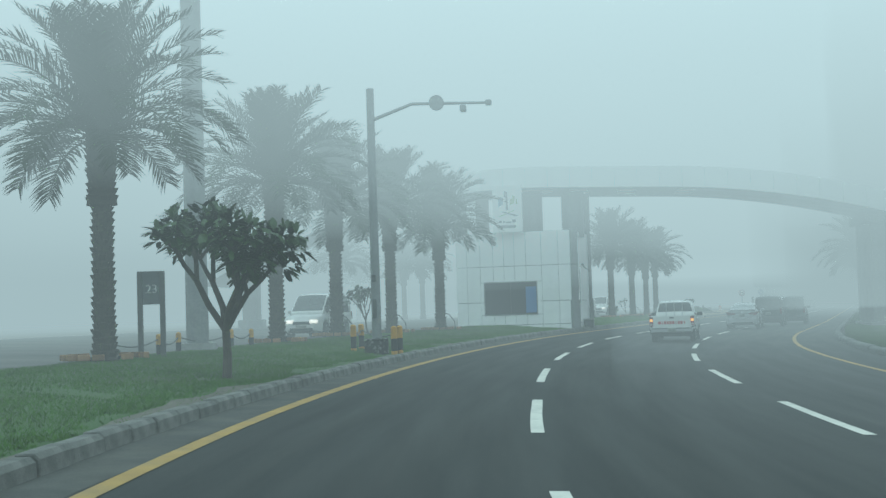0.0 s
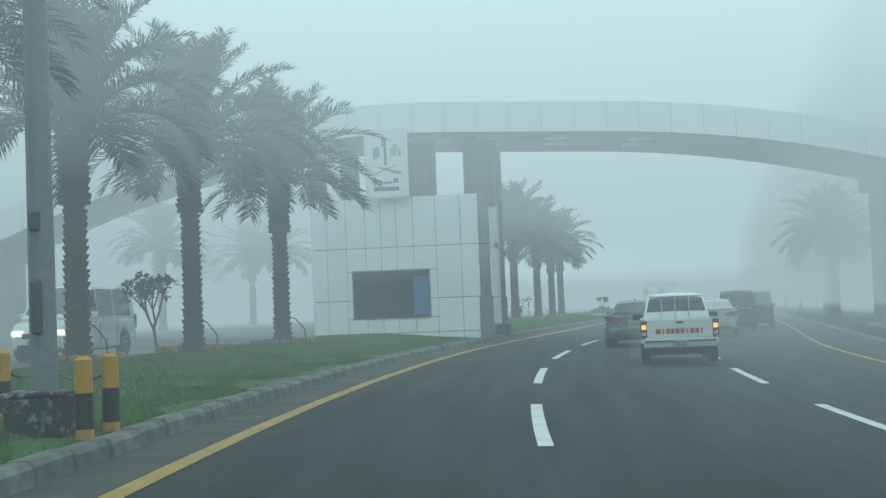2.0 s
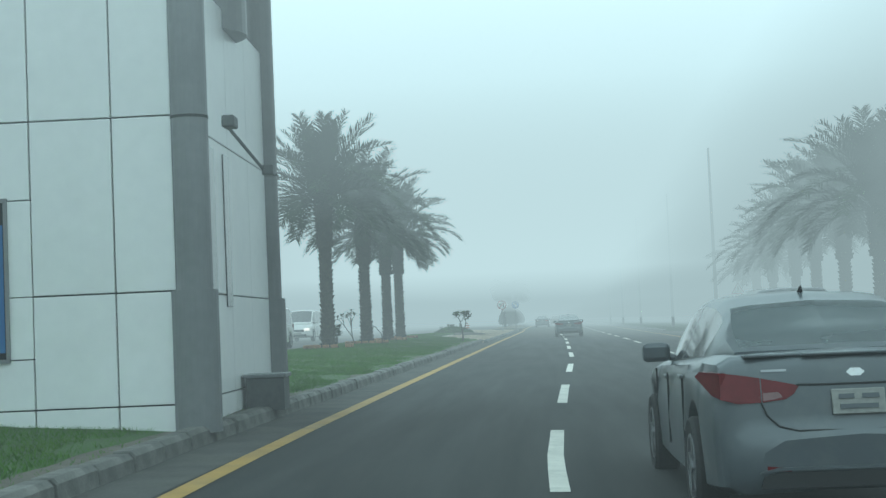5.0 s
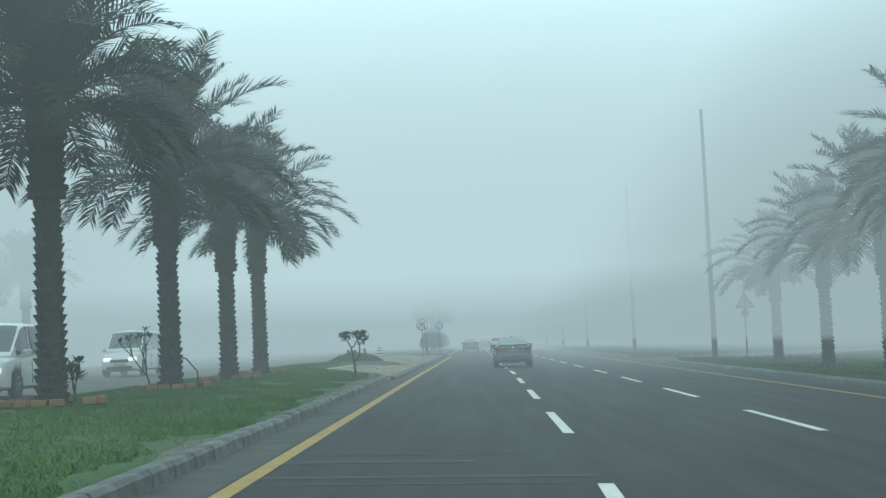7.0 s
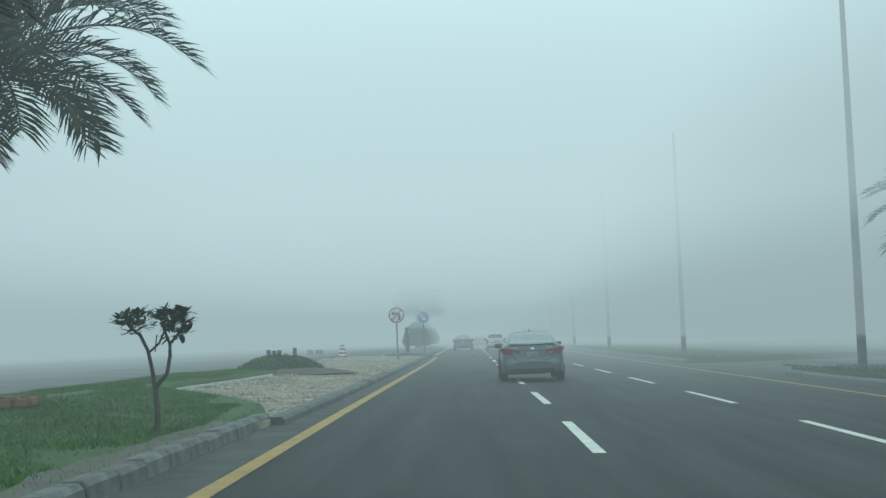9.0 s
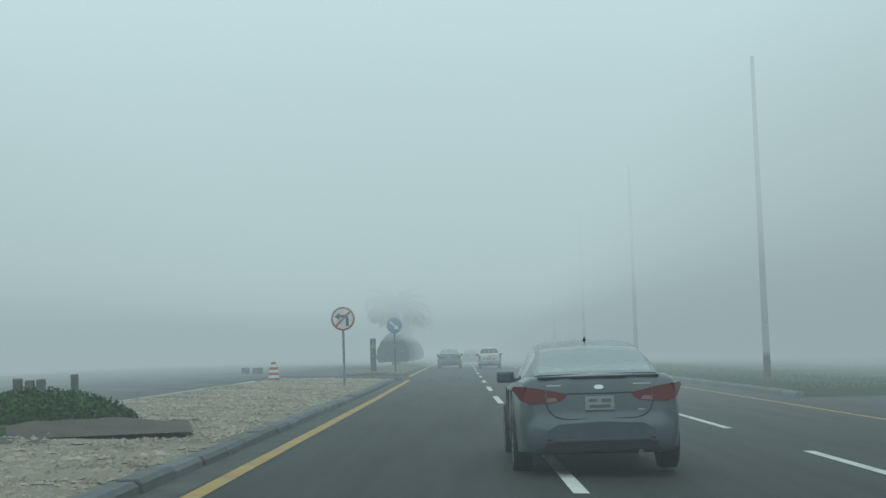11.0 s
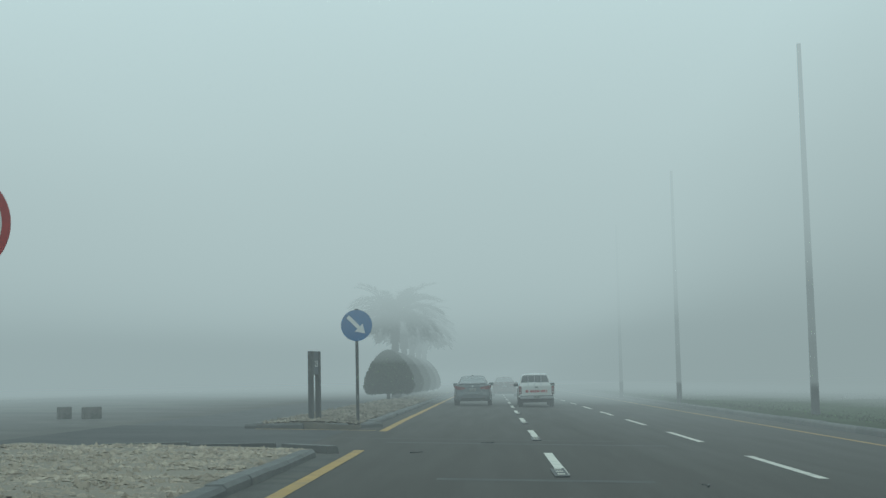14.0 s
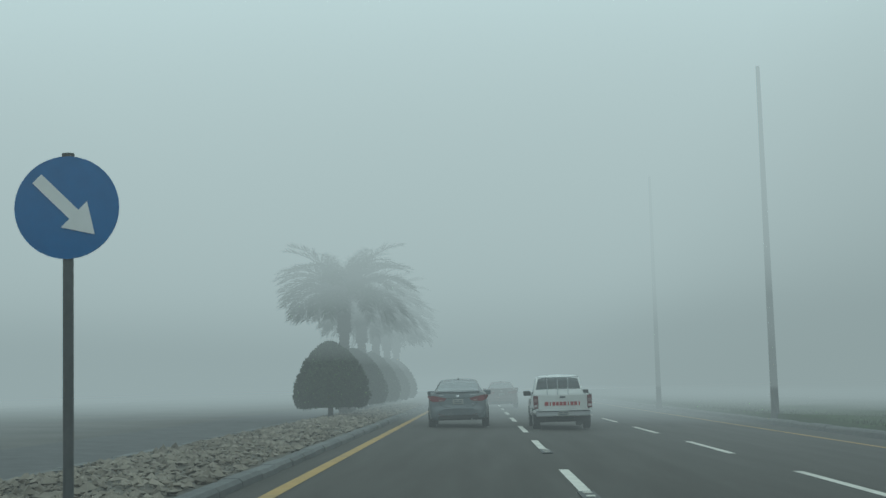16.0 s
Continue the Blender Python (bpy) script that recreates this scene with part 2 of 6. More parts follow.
M_LOGO_GREEN = mat("logo_green", (0.30, 0.40, 0.18), rough=0.5, bump=0)
M_LOGO_DARK = mat("logo_dark", (0.07, 0.10, 0.13), rough=0.5, bump=0)
M_RUBBER = mat("tyre_rubber", (0.022, 0.022, 0.023), (0.03, 0.03, 0.029), 0.85, fine=30, broad=4, bump=0.2)
M_RIM = mat("alloy_rim", (0.34, 0.35, 0.36), (0.26, 0.27, 0.28), 0.35, 0.8, fine=20, broad=4, bump=0)
M_TRIM = mat("black_trim", (0.018, 0.018, 0.019), rough=0.55, bump=0.05)
M_TAIL = mat("red_lamp_lens", (0.16, 0.010, 0.014), (0.12, 0.008, 0.010), 0.25, fine=30, broad=6, bump=0, coat=0.1, spec=0.25)
M_TAIL_CLEAR = mat("clear_lamp_lens", (0.50, 0.42, 0.42), rough=0.15, bump=0, coat=0.6)
M_TAIL_DULL = mat("dull_lamp_lens", (0.26, 0.13, 0.13), rough=0.25, bump=0, coat=0.4)
M_INDICATOR = lamp_mat("amber_indicator_lit", (1.0, 0.42, 0.08), 1.0)
M_HEADLIGHT = lamp_mat("headlamp_lit", (1.0, 0.96, 0.86), 0.75)
M_PLATE = mat("number_plate", (0.30, 0.30, 0.275), (0.22, 0.22, 0.205), 0.5, fine=30, broad=8, bump=0)
M_CHROME = mat("chrome", (0.6, 0.6, 0.6), rough=0.12, metal=1.0, bump=0)


def paint(name, c, dust=0.2):
    return mat(name, c, tuple(v * 0.9 for v in c), 0.36, 0.0, fine=220, broad=1.6, bump=0.0, coat=0.4, dirt=(0.30, 0.28, 0.24), dirt_amount=dust)


M_PAINT_GREY = paint("grey_blue_car_paint", (0.088, 0.104, 0.114), 0.22)
M_PAINT_WHITE = paint("white_car_paint", (0.66, 0.66, 0.64), 0.3)
M_PAINT_SILVER = paint("silver_car_paint", (0.40, 0.41, 0.42), 0.2)
M_PAINT_MAROON = paint("maroon_car_paint", (0.10, 0.045, 0.045), 0.25)
M_PAINT_DARK = paint("dark_car_paint", (0.045, 0.048, 0.055), 0.3)
M_GLASS = mat("car_glass", (0.030, 0.036, 0.038), (0.022, 0.026, 0.028), 0.06, fine=3, broad=1, bump=0, coat=0.5)
M_GLASS_PALE = mat("dusty_rear_glass", (0.135, 0.155, 0.16), (0.10, 0.118, 0.122), 0.15, fine=3, broad=1, bump=0, coat=0.5)


# ---- helpers for parts ----
def part(name, bm, material, parent=None, label="", smooth=False):
    me = bpy.data.meshes.new(name)
    bm.normal_update()
    bm.to_mesh(me)
    bm.free()
    me.materials.append(material)
    if smooth:
        me.shade_smooth()
        me.set_sharp_from_angle(angle=radians(38))
    ob = new(name, me)
    if parent:
        ob.parent = parent
    if label:
        tagged(ob, label)
    return ob


def mesh_part(name, verts, faces, material, parent=None, smooth=False):
    me = bpy.data.meshes.new(name)
    me.from_pydata(verts, [], faces)
    me.materials.append(material)
    if smooth:
        me.shade_smooth()
    ob = new(name, me)
    if parent:
        ob.parent = parent
    return ob


def holder(name, m, label, category, group="", kind=""):
    ob = new(name)
    ob.matrix_basis = m
    ob.empty_display_size = 0.3
    return tagged(ob, label, category, group, kind)


def box(bm, x, y, z, sx, sy, sz, rz=0.0, bevel=0.0, m=None):
    """A box about (x, y, z), turned by rz degrees, with bevelled edges."""
    mm = pose(x, y, z, 0, 0, rz) @ Matrix.Diagonal((sx, sy, sz, 1))
    r = bmesh.ops.create_cube(bm, size=1, matrix=(m @ mm) if m else mm)
    if bevel:
        edges = list({e for v in r["verts"] for e in v.link_edges})
        bmesh.ops.bevel(bm, geom=edges, offset=bevel, segments=2, affect="EDGES", profile=0.5)
    return bm


def tube(bm, a, b, r0, r1=None, n=12, caps=True):
    """A tapered round bar from a to b."""
    a, b = Vector(a), Vector(b)
    r1 = r0 if r1 is None else r1
    m = Matrix.Translation((a + b) / 2) @ (b - a).to_track_quat("Z", "Y").to_matrix().to_4x4()
    bmesh.ops.create_cone(bm, cap_ends=caps, segments=n, radius1=r0, radius2=r1, depth=(b - a).length, matrix=m)
    return bm


def B():
    return bmesh.new()


# ---- the line of the road: a right-hand bend that runs out into a straight ----
R_IN, R_BACK, X0, Y0 = 242.6, 150.0, -1.45, 21.0
S1 = 52.46
TH = S1 / R_IN


def rd(s, d, z=0.0):
    """A place on the road: s metres along its left yellow line, d metres to the right of it."""
    if s > S1:
        px, py, h = 4.2 + (s - S1) * math.sin(TH), 73.1 + (s - S1) * math.cos(TH), TH
    else:
        r = R_IN if s >= 0 else R_BACK
        c = max(s, -45.0)
        h = c / r
        px, py = X0 + r * (1 - math.cos(h)), Y0 + r * math.sin(h)
        px, py = px + (s - c) * math.sin(h), py + (s - c) * math.cos(h)
    return Vector((px + d * math.cos(h), py - d * math.sin(h), z + bank(d)))


def bank(d):
    """The carriageways fall towards the right; beyond them the land is level."""
    return -0.033 * (min(max(d, -22.0), 16.0) - 2.0)


def sd(x, y):
    """The s and d of a place."""
    s = S1 + (x - 4.2) * math.sin(TH) + (y - 73.1) * math.cos(TH)
    if s > S1:
        return s, (x - 4.2) * math.cos(TH) - (y - 73.1) * math.sin(TH)
    r = R_IN if y >= Y0 else R_BACK
    return r * math.atan2(y - Y0, X0 + r - x), r - math.hypot(X0 + r - x, y - Y0)


def gz(x, y):
    """Height of the banked ground at a place."""
    return bank(sd(x, y)[1])


def heading(s):
    """Turn about z, in degrees, of something that faces along the road at s."""
    if s > S1:
        return -math.degrees(TH)
    return -math.degrees(max(s, -45.0) / (R_IN if s >= 0 else R_BACK))


def on_road(s, d, z=0.0, turn=0.0):
    p = rd(s, d)
    return pose(p.x, p.y, z + p.z, 0, 0, heading(s) + turn)


def lane(values):
    """A distance from the line that drifts along the road, from pairs of s and d."""
    ss, dd = zip(*values)
    return lambda s: float(np.interp(s, ss, dd))


def strip(name, s0, s1, d0, d1, z, material, ds=2.0, nd=4, height=None, parent=None, skirt=0.0):
    """A sheet along the road. d0, d1, z may be functions of s; height(s, d) is added to z. It carries metres as its UV."""
    f = lambda v, s: v(s) if callable(v) else v
    n = max(1, int(round((s1 - s0) / ds)))
    verts, uv, faces = [], [], []
    for i in range(n + 1):
        s = s0 + (s1 - s0) * i / n
        a, b = f(d0, s), f(d1, s)
        for j in range(nd + 1):
            d = a + (b - a) * j / nd
            zz = f(z, s) + (height(s, d) if height else 0)
            verts.append(rd(s, d, zz))
            uv.append((d * 0.25, s * 0.25))
    w = nd + 1
    for i in range(n):
        for j in range(nd):
            faces.append((i * w + j, i * w + j + 1, (i + 1) * w + j + 1, (i + 1) * w + j))
    if skirt:
        rim = [i * w for i in range(n + 1)] + [n * w + j for j in range(1, nd + 1)] + [i * w + nd for i in range(n - 1, -1, -1)] + [j for j in range(nd - 1, 0, -1)]
        base = len(verts)
        for k in rim:
            v = verts[k].copy()
            v.z -= skirt
            verts.append(v)
            uv.append(uv[k])
        for k in range(len(rim)):
            q = (k + 1) % len(rim)
            faces.append((rim[k], rim[q], base + q, base + k))
    me = bpy.data.meshes.new(name)
    me.from_pydata(verts, [], faces)
    lay = me.uv_layers.new(name="metres")
    for loop in me.loops:
        lay.data[loop.index].uv = uv[loop.vertex_index]
    me.materials.append(material)
    me.shade_smooth()
    ob = new(name, me)
    if parent:
        ob.parent = parent
    return ob


# ---- the cloud layer over the fog, far round and above ----
bm = B()
bmesh.ops.create_uvsphere(bm, u_segments=48, v_segments=32, radius=1)
bmesh.ops.delete(bm, geom=[v for v in bm.verts if v.co.z < -0.12], context="VERTS")
bmesh.ops.scale(bm, vec=(440, 440, 50), verts=bm.verts)
bmesh.ops.translate(bm, verts=bm.verts, vec=(20, 100, 0))
bmesh.ops.reverse_faces(bm, faces=bm.faces)
tagged(part("backdrop", bm, M_CLOUD, smooth=True), "bright pale blue-grey cloud layer above the fog", "sky", kind="structure")

# ---- fog banks: the fog lies thicker overhead and beside the road, and thins out past the bridge ----
def fog_bank(s0, s1, d0, d1, z0, z1, density, colour):
    m = bpy.data.materials.new("fog")
    m.use_nodes = True
    n = m.node_tree
    n.nodes.clear()
    out, glow, thick, both = (n.nodes.new(k) for k in ("ShaderNodeOutputMaterial", "ShaderNodeEmission", "ShaderNodeVolumeAbsorption", "ShaderNodeAddShader"))
    # the bank glows in its own colour instead of scattering daylight
    glow.inputs["Color"].default_value = (*colour, 1)
    glow.inputs["Strength"].default_value = density
    thick.inputs["Color"].default_value = (0, 0, 0, 1)
    thick.inputs["Density"].default_value = density
    n.links.new(glow.outputs[0], both.inputs[0])
    n.links.new(thick.outputs[0], both.inputs[1])
    n.links.new(both.outputs[0], out.inputs["Volume"])
    bm = B()
    k = max(1, int((s1 - s0) / 8))
    rows = [[bm.verts.new((*rd(s0 + (s1 - s0) * i / k, d).xy, z)) for d, z in ((d0, z0), (d1, z0), (d1, z1), (d0, z1))] for i in range(k + 1)]
    for a, b in zip(rows, rows[1:]):
        for j in range(4):
            bm.faces.new((a[j], a[(j + 1) % 4], b[(j + 1) % 4], b[j]))
    bm.faces.new(rows[0])
    bm.faces.new(rows[-1])
    bmesh.ops.recalc_face_normals(bm, faces=bm.faces)
    return tagged(part("fog_bank", bm, m), "drifting bank of pale grey-green morning fog", "fog", "fog banks", "stuff")


for bank_ in ((-75, 56, -118, 118, 2.3, 4.0, 0.008, FOG_COLOUR), (-76, 34, -117, 117, 4.05, 15.0, 0.027, HIGH_FOG_COLOUR), (34.1, 57, -117, 117, 4.05, 15.05, 0.014, HIGH_FOG_COLOUR),
              (57.1, 115, -117, 117, 5.0, 15.2, 0.006, HIGH_FOG_COLOUR),
              (117, 330, -118, 118, 2.2, 4.0, 0.012, FOG_COLOUR), (115.1, 331, -117, 117, 4.06, 15.1, 0.034, BRIGHT_FOG_COLOUR),
              (-74, 42, -116, 0.6, -1.6, 2.25, 0.005, FOG_COLOUR), (-74, 55, 4.6, 116, -1.6, 2.25, 0.006, FOG_COLOUR),
              (112, 329, -116, -7.4, -1.6, 2.15, 0.014, FOG_COLOUR), (106, 329, 4.8, 116, -1.6, 2.15, 0.005, DULL_FOG_COLOUR),
              (219, 332, -116, 116, -1.8, 14.0, 0.022, FOG_COLOUR),
              (-72, 47, 13.5, 115, -1.9, 10.0, 0.008, FOG_COLOUR), (-70, 49, 17.5, 114, -1.9, 10.2, 0.010, FOG_COLOUR),
              (36, 333, 8.6, 119, 0.95, 6.0, 0.014, DULL_FOG_COLOUR), (34, 334, 10.0, 115, 0.95, 9.0, 0.014, DULL_FOG_COLOUR), (32, 335, 12.0, 113, 0.95, 13.0, 0.014, DULL_FOG_COLOUR), (52, 332, 17.0, 114, -1.9, 8.0, 0.03, DULL_FOG_COLOUR),
              (-73, 334, -119, -11.2, -1.9, 11.1, 0.012, FOG_COLOUR), (-71, 335, -115, -17.0, -1.9, 11.3, 0.018, FOG_COLOUR)):
    fog_bank(*bank_)

# ---- ground, carriageways and lines ----
bm = B()
bmesh.ops.create_grid(bm, x_segments=2, y_segments=2, size=2500, matrix=pose(0, 100, -0.75))
tagged(part("ground", bm, M_GROUND), "pale dusty sandy ground fading into fog", "ground", kind="structure")
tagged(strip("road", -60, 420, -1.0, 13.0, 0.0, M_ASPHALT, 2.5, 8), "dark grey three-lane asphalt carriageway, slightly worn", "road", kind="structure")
tagged(strip("road_opposite", -60, 420, -21.0, -6.6, -0.02, M_PALE_ASPHALT, 4, 4), "worn asphalt of the oncoming carriageway, paled to suggest fog haze", "road", kind="structure")
tagged(strip("far_verge", -60, 420, -140, -20.8, 0.0, M_GROUND, 6, 4), "pale dusty ground beyond the oncoming carriageway", "ground", kind="structure")
tagged(strip("turning_lane", 184.0, 420, -6.8, -3.4, -0.012, M_TAR, 4, 2), "dark newer asphalt turning lane beside the island", "road", kind="structure")
tagged(strip("median_crossing", 171.5, 184.0, -7.0, -0.9, -0.01, M_OLD_ASPHALT, 2, 3), "worn asphalt turning gap through the median", "road", kind="structure")


def line_strip(name, s0, s1, d, width, material, parent=None, gaps=()):
    at = d if callable(d) else (lambda s: d)
    return strip(name, s0, s1, lambda s: at(s) - width / 2, lambda s: at(s) + width / 2, 0.007, material, 1.5, 1, parent=parent)


edge = lane(((-20, 0.0), (10, 0.04), (30, 0.08), (60, 0.04), (111, 0.08), (150, 0.20), (173, 0.18), (181, -0.10), (190, -0.14), (240, -0.10)))
for a, b in ((-60, 173.2), (181.8, 420)):
    tagged(line_strip("yellow_edge_line", a, b, edge, 0.185, M_YELLOW_LINE), "worn yellow edge line beside the median kerb", "road marking", kind="structure")
tagged(line_strip("yellow_edge_line", -60, 420, lane(((0, 10.6), (30, 10.25), (50, 10.3), (85, 10.7))), 0.15, M_YELLOW_LINE), "yellow edge line along the outer shoulder", "road marking", kind="structure")
starts = [0.85 + 10.4 * k for k in range(-5, 7)] + [74.8, 86.9] + [97.9 + 10.75 * k for k in range(0, 20)]
for d in (lane(((0, 3.40), (17, 3.1), (35, 2.82), (50, 2.88), (62, 3.10), (80, 3.5), (115, 3.68), (150, 3.5))), lane(((0, 6.95), (17, 6.7), (50, 6.75), (80, 7.0), (115, 7.15), (150, 7.0)))):
    for s in starts:
        tagged(line_strip("lane_dash", s - 5.5, s, d, 0.15, M_WHITE_LINE), "worn white painted lane dash on asphalt", "road marking", "lane dashes", "structure")


# dusty gutter beside the median kerb, and old transverse repairs
tagged(strip("gutter", -20, 172, lambda s: edge(s) - 0.74, lambda s: edge(s) - 0.11 + 0.05 * noise.noise(Vector((s * 0.45, 3.3, 0.0))), 0.0035, M_GUTTER, 0.4, 2), "dusty strip of asphalt along the kerb foot", "gutter", kind="structure")
for s, ln, d0, d1 in ((74.9, 0.10, -0.5, 3.1), (75.5, 0.22, -0.3, 3.4), (77.1, 0.35, -0.5, 2.2), (78.2, 0.12, -0.5, 2.9), (84.5, 0.15, -0.5, 1.0), (176.2, 0.3, 0.4, 6.0), (178.0, 0.16, -0.6, 5.1), (166.4, 0.35, 1.8, 4.6)):
    tagged(strip("asphalt_repair", s, s + ln, d0, d1, 0.0035, M_OLD_ASPHALT if s < 100 else M_TAR, ln, 6, lambda q, d: 0.001 * noise.noise(Vector((d * 2, q, 0)))), "thin transverse repair seam across the asphalt", "road patch", "asphalt repairs", "structure")


# ---- median, verges and their kerbs ----
def swell(s, d):
    return 0.16 * math.exp(-((d + 4.6) / 2.2) ** 2) + 0.035 * noise.noise(Vector((s * 0.5, d * 0.9, 3.0)))


def lawn_edge(s):
    """Right-hand edge of the lawn: it draws back from the kerb where the gravel begins."""
    return float(np.interp(s, (108.5, 110.0, 112.0, 113.6, 114.8, 116.2, 117.5, 125.0, 131.0), (-0.88, -1.02, -1.4, -1.95, -2.9, -3.95, -4.3, -3.95, -3.8)))


S_LAWN_END = 131.0
tagged(strip("median_lawn_soil", -60, S_LAWN_END, lambda s: -6.9, lawn_edge, 0.11, M_SOIL, 1.0, 10, swell, skirt=0.3),
       "green lawn on the raised median, thin beside the kerb", "lawn", kind="structure")
tagged(strip("gravel_bed", 107, 172.2, lambda s: min(lawn_edge(s) - 0.1, -5.6) if s > 131 else lawn_edge(s) - 0.3, lambda s: edge(s) - 0.73, 0.045, M_GRAVEL, 1.0, 10,
             lambda s, d: 0.05 * noise.noise(Vector((s * 0.8, d * 0.8, 9.0))) + 0.05, skirt=0.3), "pale crushed stone filling the median", "gravel", kind="structure")
tagged(strip("rubble_bed", 183.0, 420, -3.35, lambda s: edge(s) - 0.73, 0.045, M_BARE, 1.5, 6, lambda s, d: 0.10 * math.exp(-((d + 2.0) / 1.1) ** 2) + 0.06 * noise.noise(Vector((s, d, 5.0))), skirt=0.3),
       "dusty rubble bed on the kerbed island", "gravel", kind="structure")


def bare_edge(s):
    return lawn_edge(s) - 0.10 - 0.50 * max(0.0, 0.25 + 0.9 * noise.noise(Vector((s * 0.16, 1.7, 0.0))) + 0.35 * noise.noise(Vector((s * 0.9, 4.7, 0.0))))


tagged(strip("bare_earth_edge", -14, 107, bare_edge, lambda s: lawn_edge(s) + 0.02, 0.118, M_BARE, 0.25, 4, swell),
       "trampled bare earth and cement spill behind the kerb", "soil", kind="structure")


tagged(strip("bare_earth_edge", 115.5, 131, lambda s: lawn_edge(s) + 0.05, lambda s: lawn_edge(s) + 0.9 + 0.4 * noise.noise(Vector((s * 0.7, 8.1, 0.0))), 0.10, M_HEAP, 0.5, 4, lambda s, d: 0.05 * noise.noise(Vector((s * 0.8, d * 0.8, 9.0)))),
       "dark brown earth strip beside the lawn edging", "soil", kind="structure")


def verge_edge(s):
    return 12.45


for a, b in ((-60, 131.5), (152.0, 420)):
    tagged(strip("verge_lawn_soil", a, b, verge_edge, lambda s: 24 + 5 * noise.noise(Vector((s * 0.06, 2.0, 0.0))), 0.22, M_VERGE, 2.0, 8, lambda s, d: 0.12 * noise.noise(Vector((s * 0.2, d * 0.2, 1.0))) + 0.06, skirt=0.3),
           "dark green verge beyond the outer kerb", "lawn", kind="structure")
for a, b in ((-60, 131.5), (152.0, 420)):
    tagged(strip("outer_land", a, b, 17, 150, 0.19, M_SCRUB, 6.0, 6, skirt=0.3), "dull scrubby open land beyond the verge", "ground", kind="structure")
tagged(strip("side_road", 131.5, 152.0, 12.9, 150, -0.01, M_OLD_ASPHALT, 3, 4), "worn asphalt side road mouth", "road", kind="structure")


def kerb_mesh(name, length, w, h, material, chamfer=0.05):
    bm = B()
    prof = [(0, -0.1), (0, h), (w - chamfer, h), (w, h - chamfer), (w + 0.015, -0.1)]
    rows = []
    for y in (-length / 2, -length / 2 + 0.012, length / 2 - 0.012, length / 2):
        k = 0.012 if abs(y) == length / 2 else 0.0
        rows.append([bm.verts.new((x - (k if x > 0.05 else 0), y, z - (k if z > 0 else 0))) for x, z in prof])
    for r, q in zip(rows, rows[1:]):
        for i in range(len(prof) - 1):
            bm.faces.new((r[i], r[i + 1], q[i + 1], q[i]))
    bm.faces.new(rows[0])
    bm.faces.new(rows[-1][::-1])
    bmesh.ops.recalc_face_normals(bm, faces=bm.faces)
    me = bpy.data.meshes.new(name)
    bm.to_mesh(me)
    bm.free()
    me.materials.append(material)
    return me


KERB_PLAIN = kerb_mesh("kerb_stone", 0.925, 0.20, 0.168, M_KERB, 0.045)
KERB_TAR = kerb_mesh("kerb_stone", 1.48, 0.24, 0.115, M_TARRED_KERB, 0.045)
KERB_OUT = kerb_mesh("kerb_stone", 1.98, 0.25, 0.18, M_TARRED_KERB)


def kerb_run(label, s0, s1, d, mesh, step, flip=False, wob=0.012):
    run = tagged(new("kerb"), label, "kerb", kind="structure")
    rng = random.Random(int(s0 * 7 + step * 3))
    s = s0
    while s < s1:
        o = new("kerb_stone", mesh)
        o.matrix_basis = on_road(s, (d(s) if callable(d) else d) + rng.uniform(-wob, wob), rng.uniform(-wob, wob), (180 if flip else 0) + rng.uniform(-0.7, 0.7))
        o.parent = run
        s += step
    return run


kerb_run("weathered concrete kerb stones along the lawn", -16, 108.4, -0.89, KERB_PLAIN, 0.96)
kerb_run("tar-dark kerb stones beside the gravel median", 108.8, 171.8, lambda s: edge(s) - 0.76, KERB_TAR, 1.5)
kerb_run("tar-dark kerb stones along the rubble island", 185.4, 330, lambda s: edge(s) - 0.76, KERB_TAR, 1.5)
kerb_run("tar-dark kerb stones on the island's far side", 184, 300, -3.3, KERB_TAR, 1.5, True)
kerb_run("grey outer kerb stones beside the verge", -20, 131.5, 12.25, KERB_OUT, 2.0, True)
kerb_run("grey outer kerb stones past the side road", 152, 320, 12.25, KERB_OUT, 2.0, True)
edging = tagged(new("lawn_edging"), "thin pale concrete edging between lawn and gravel", "edging", kind="structure")
EDGE_BM = box(B(), 0, 0, 0, 0.07, 0.96, 0.24, 0, 0.008)
EDGE_ME = bpy.data.meshes.new("edging_stone")
EDGE_BM.to_mesh(EDGE_ME)
EDGE_BM.free()
EDGE_ME.materials.append(M_WHITE_LINE)
for k in range(13):
    s = 117.6 + k * 0.98
    o = new("edging_stone", EDGE_ME)
    o.matrix_basis = on_road(s, lawn_edge(s) + 0.03, 0.05, -2.7)
    o.parent = edging
nose = tagged(new("kerb"), "worn kerb stones round the island nose with scraped yellow paint", "kerb", kind="structure")
for s, d, turn in ((184.3, -0.95, -35), (183.35, -1.85, -80), (183.2, -2.9, -95), (172.6, -0.75, 40), (172.6, -2.0, 88), (172.5, -3.5, 90)):
    o = new("kerb_stone", KERB_TAR)
    o.matrix_basis = on_road(s, d, 0, turn if s > 180 else turn + 0)
    o.parent = nose
tagged(strip("yellow_nose_line", 182.3, 182.45, -3.3, -0.3, 0.004, M_YELLOW_LINE, 0.2, 6), "faded yellow line round the island nose", "road marking", kind="structure")
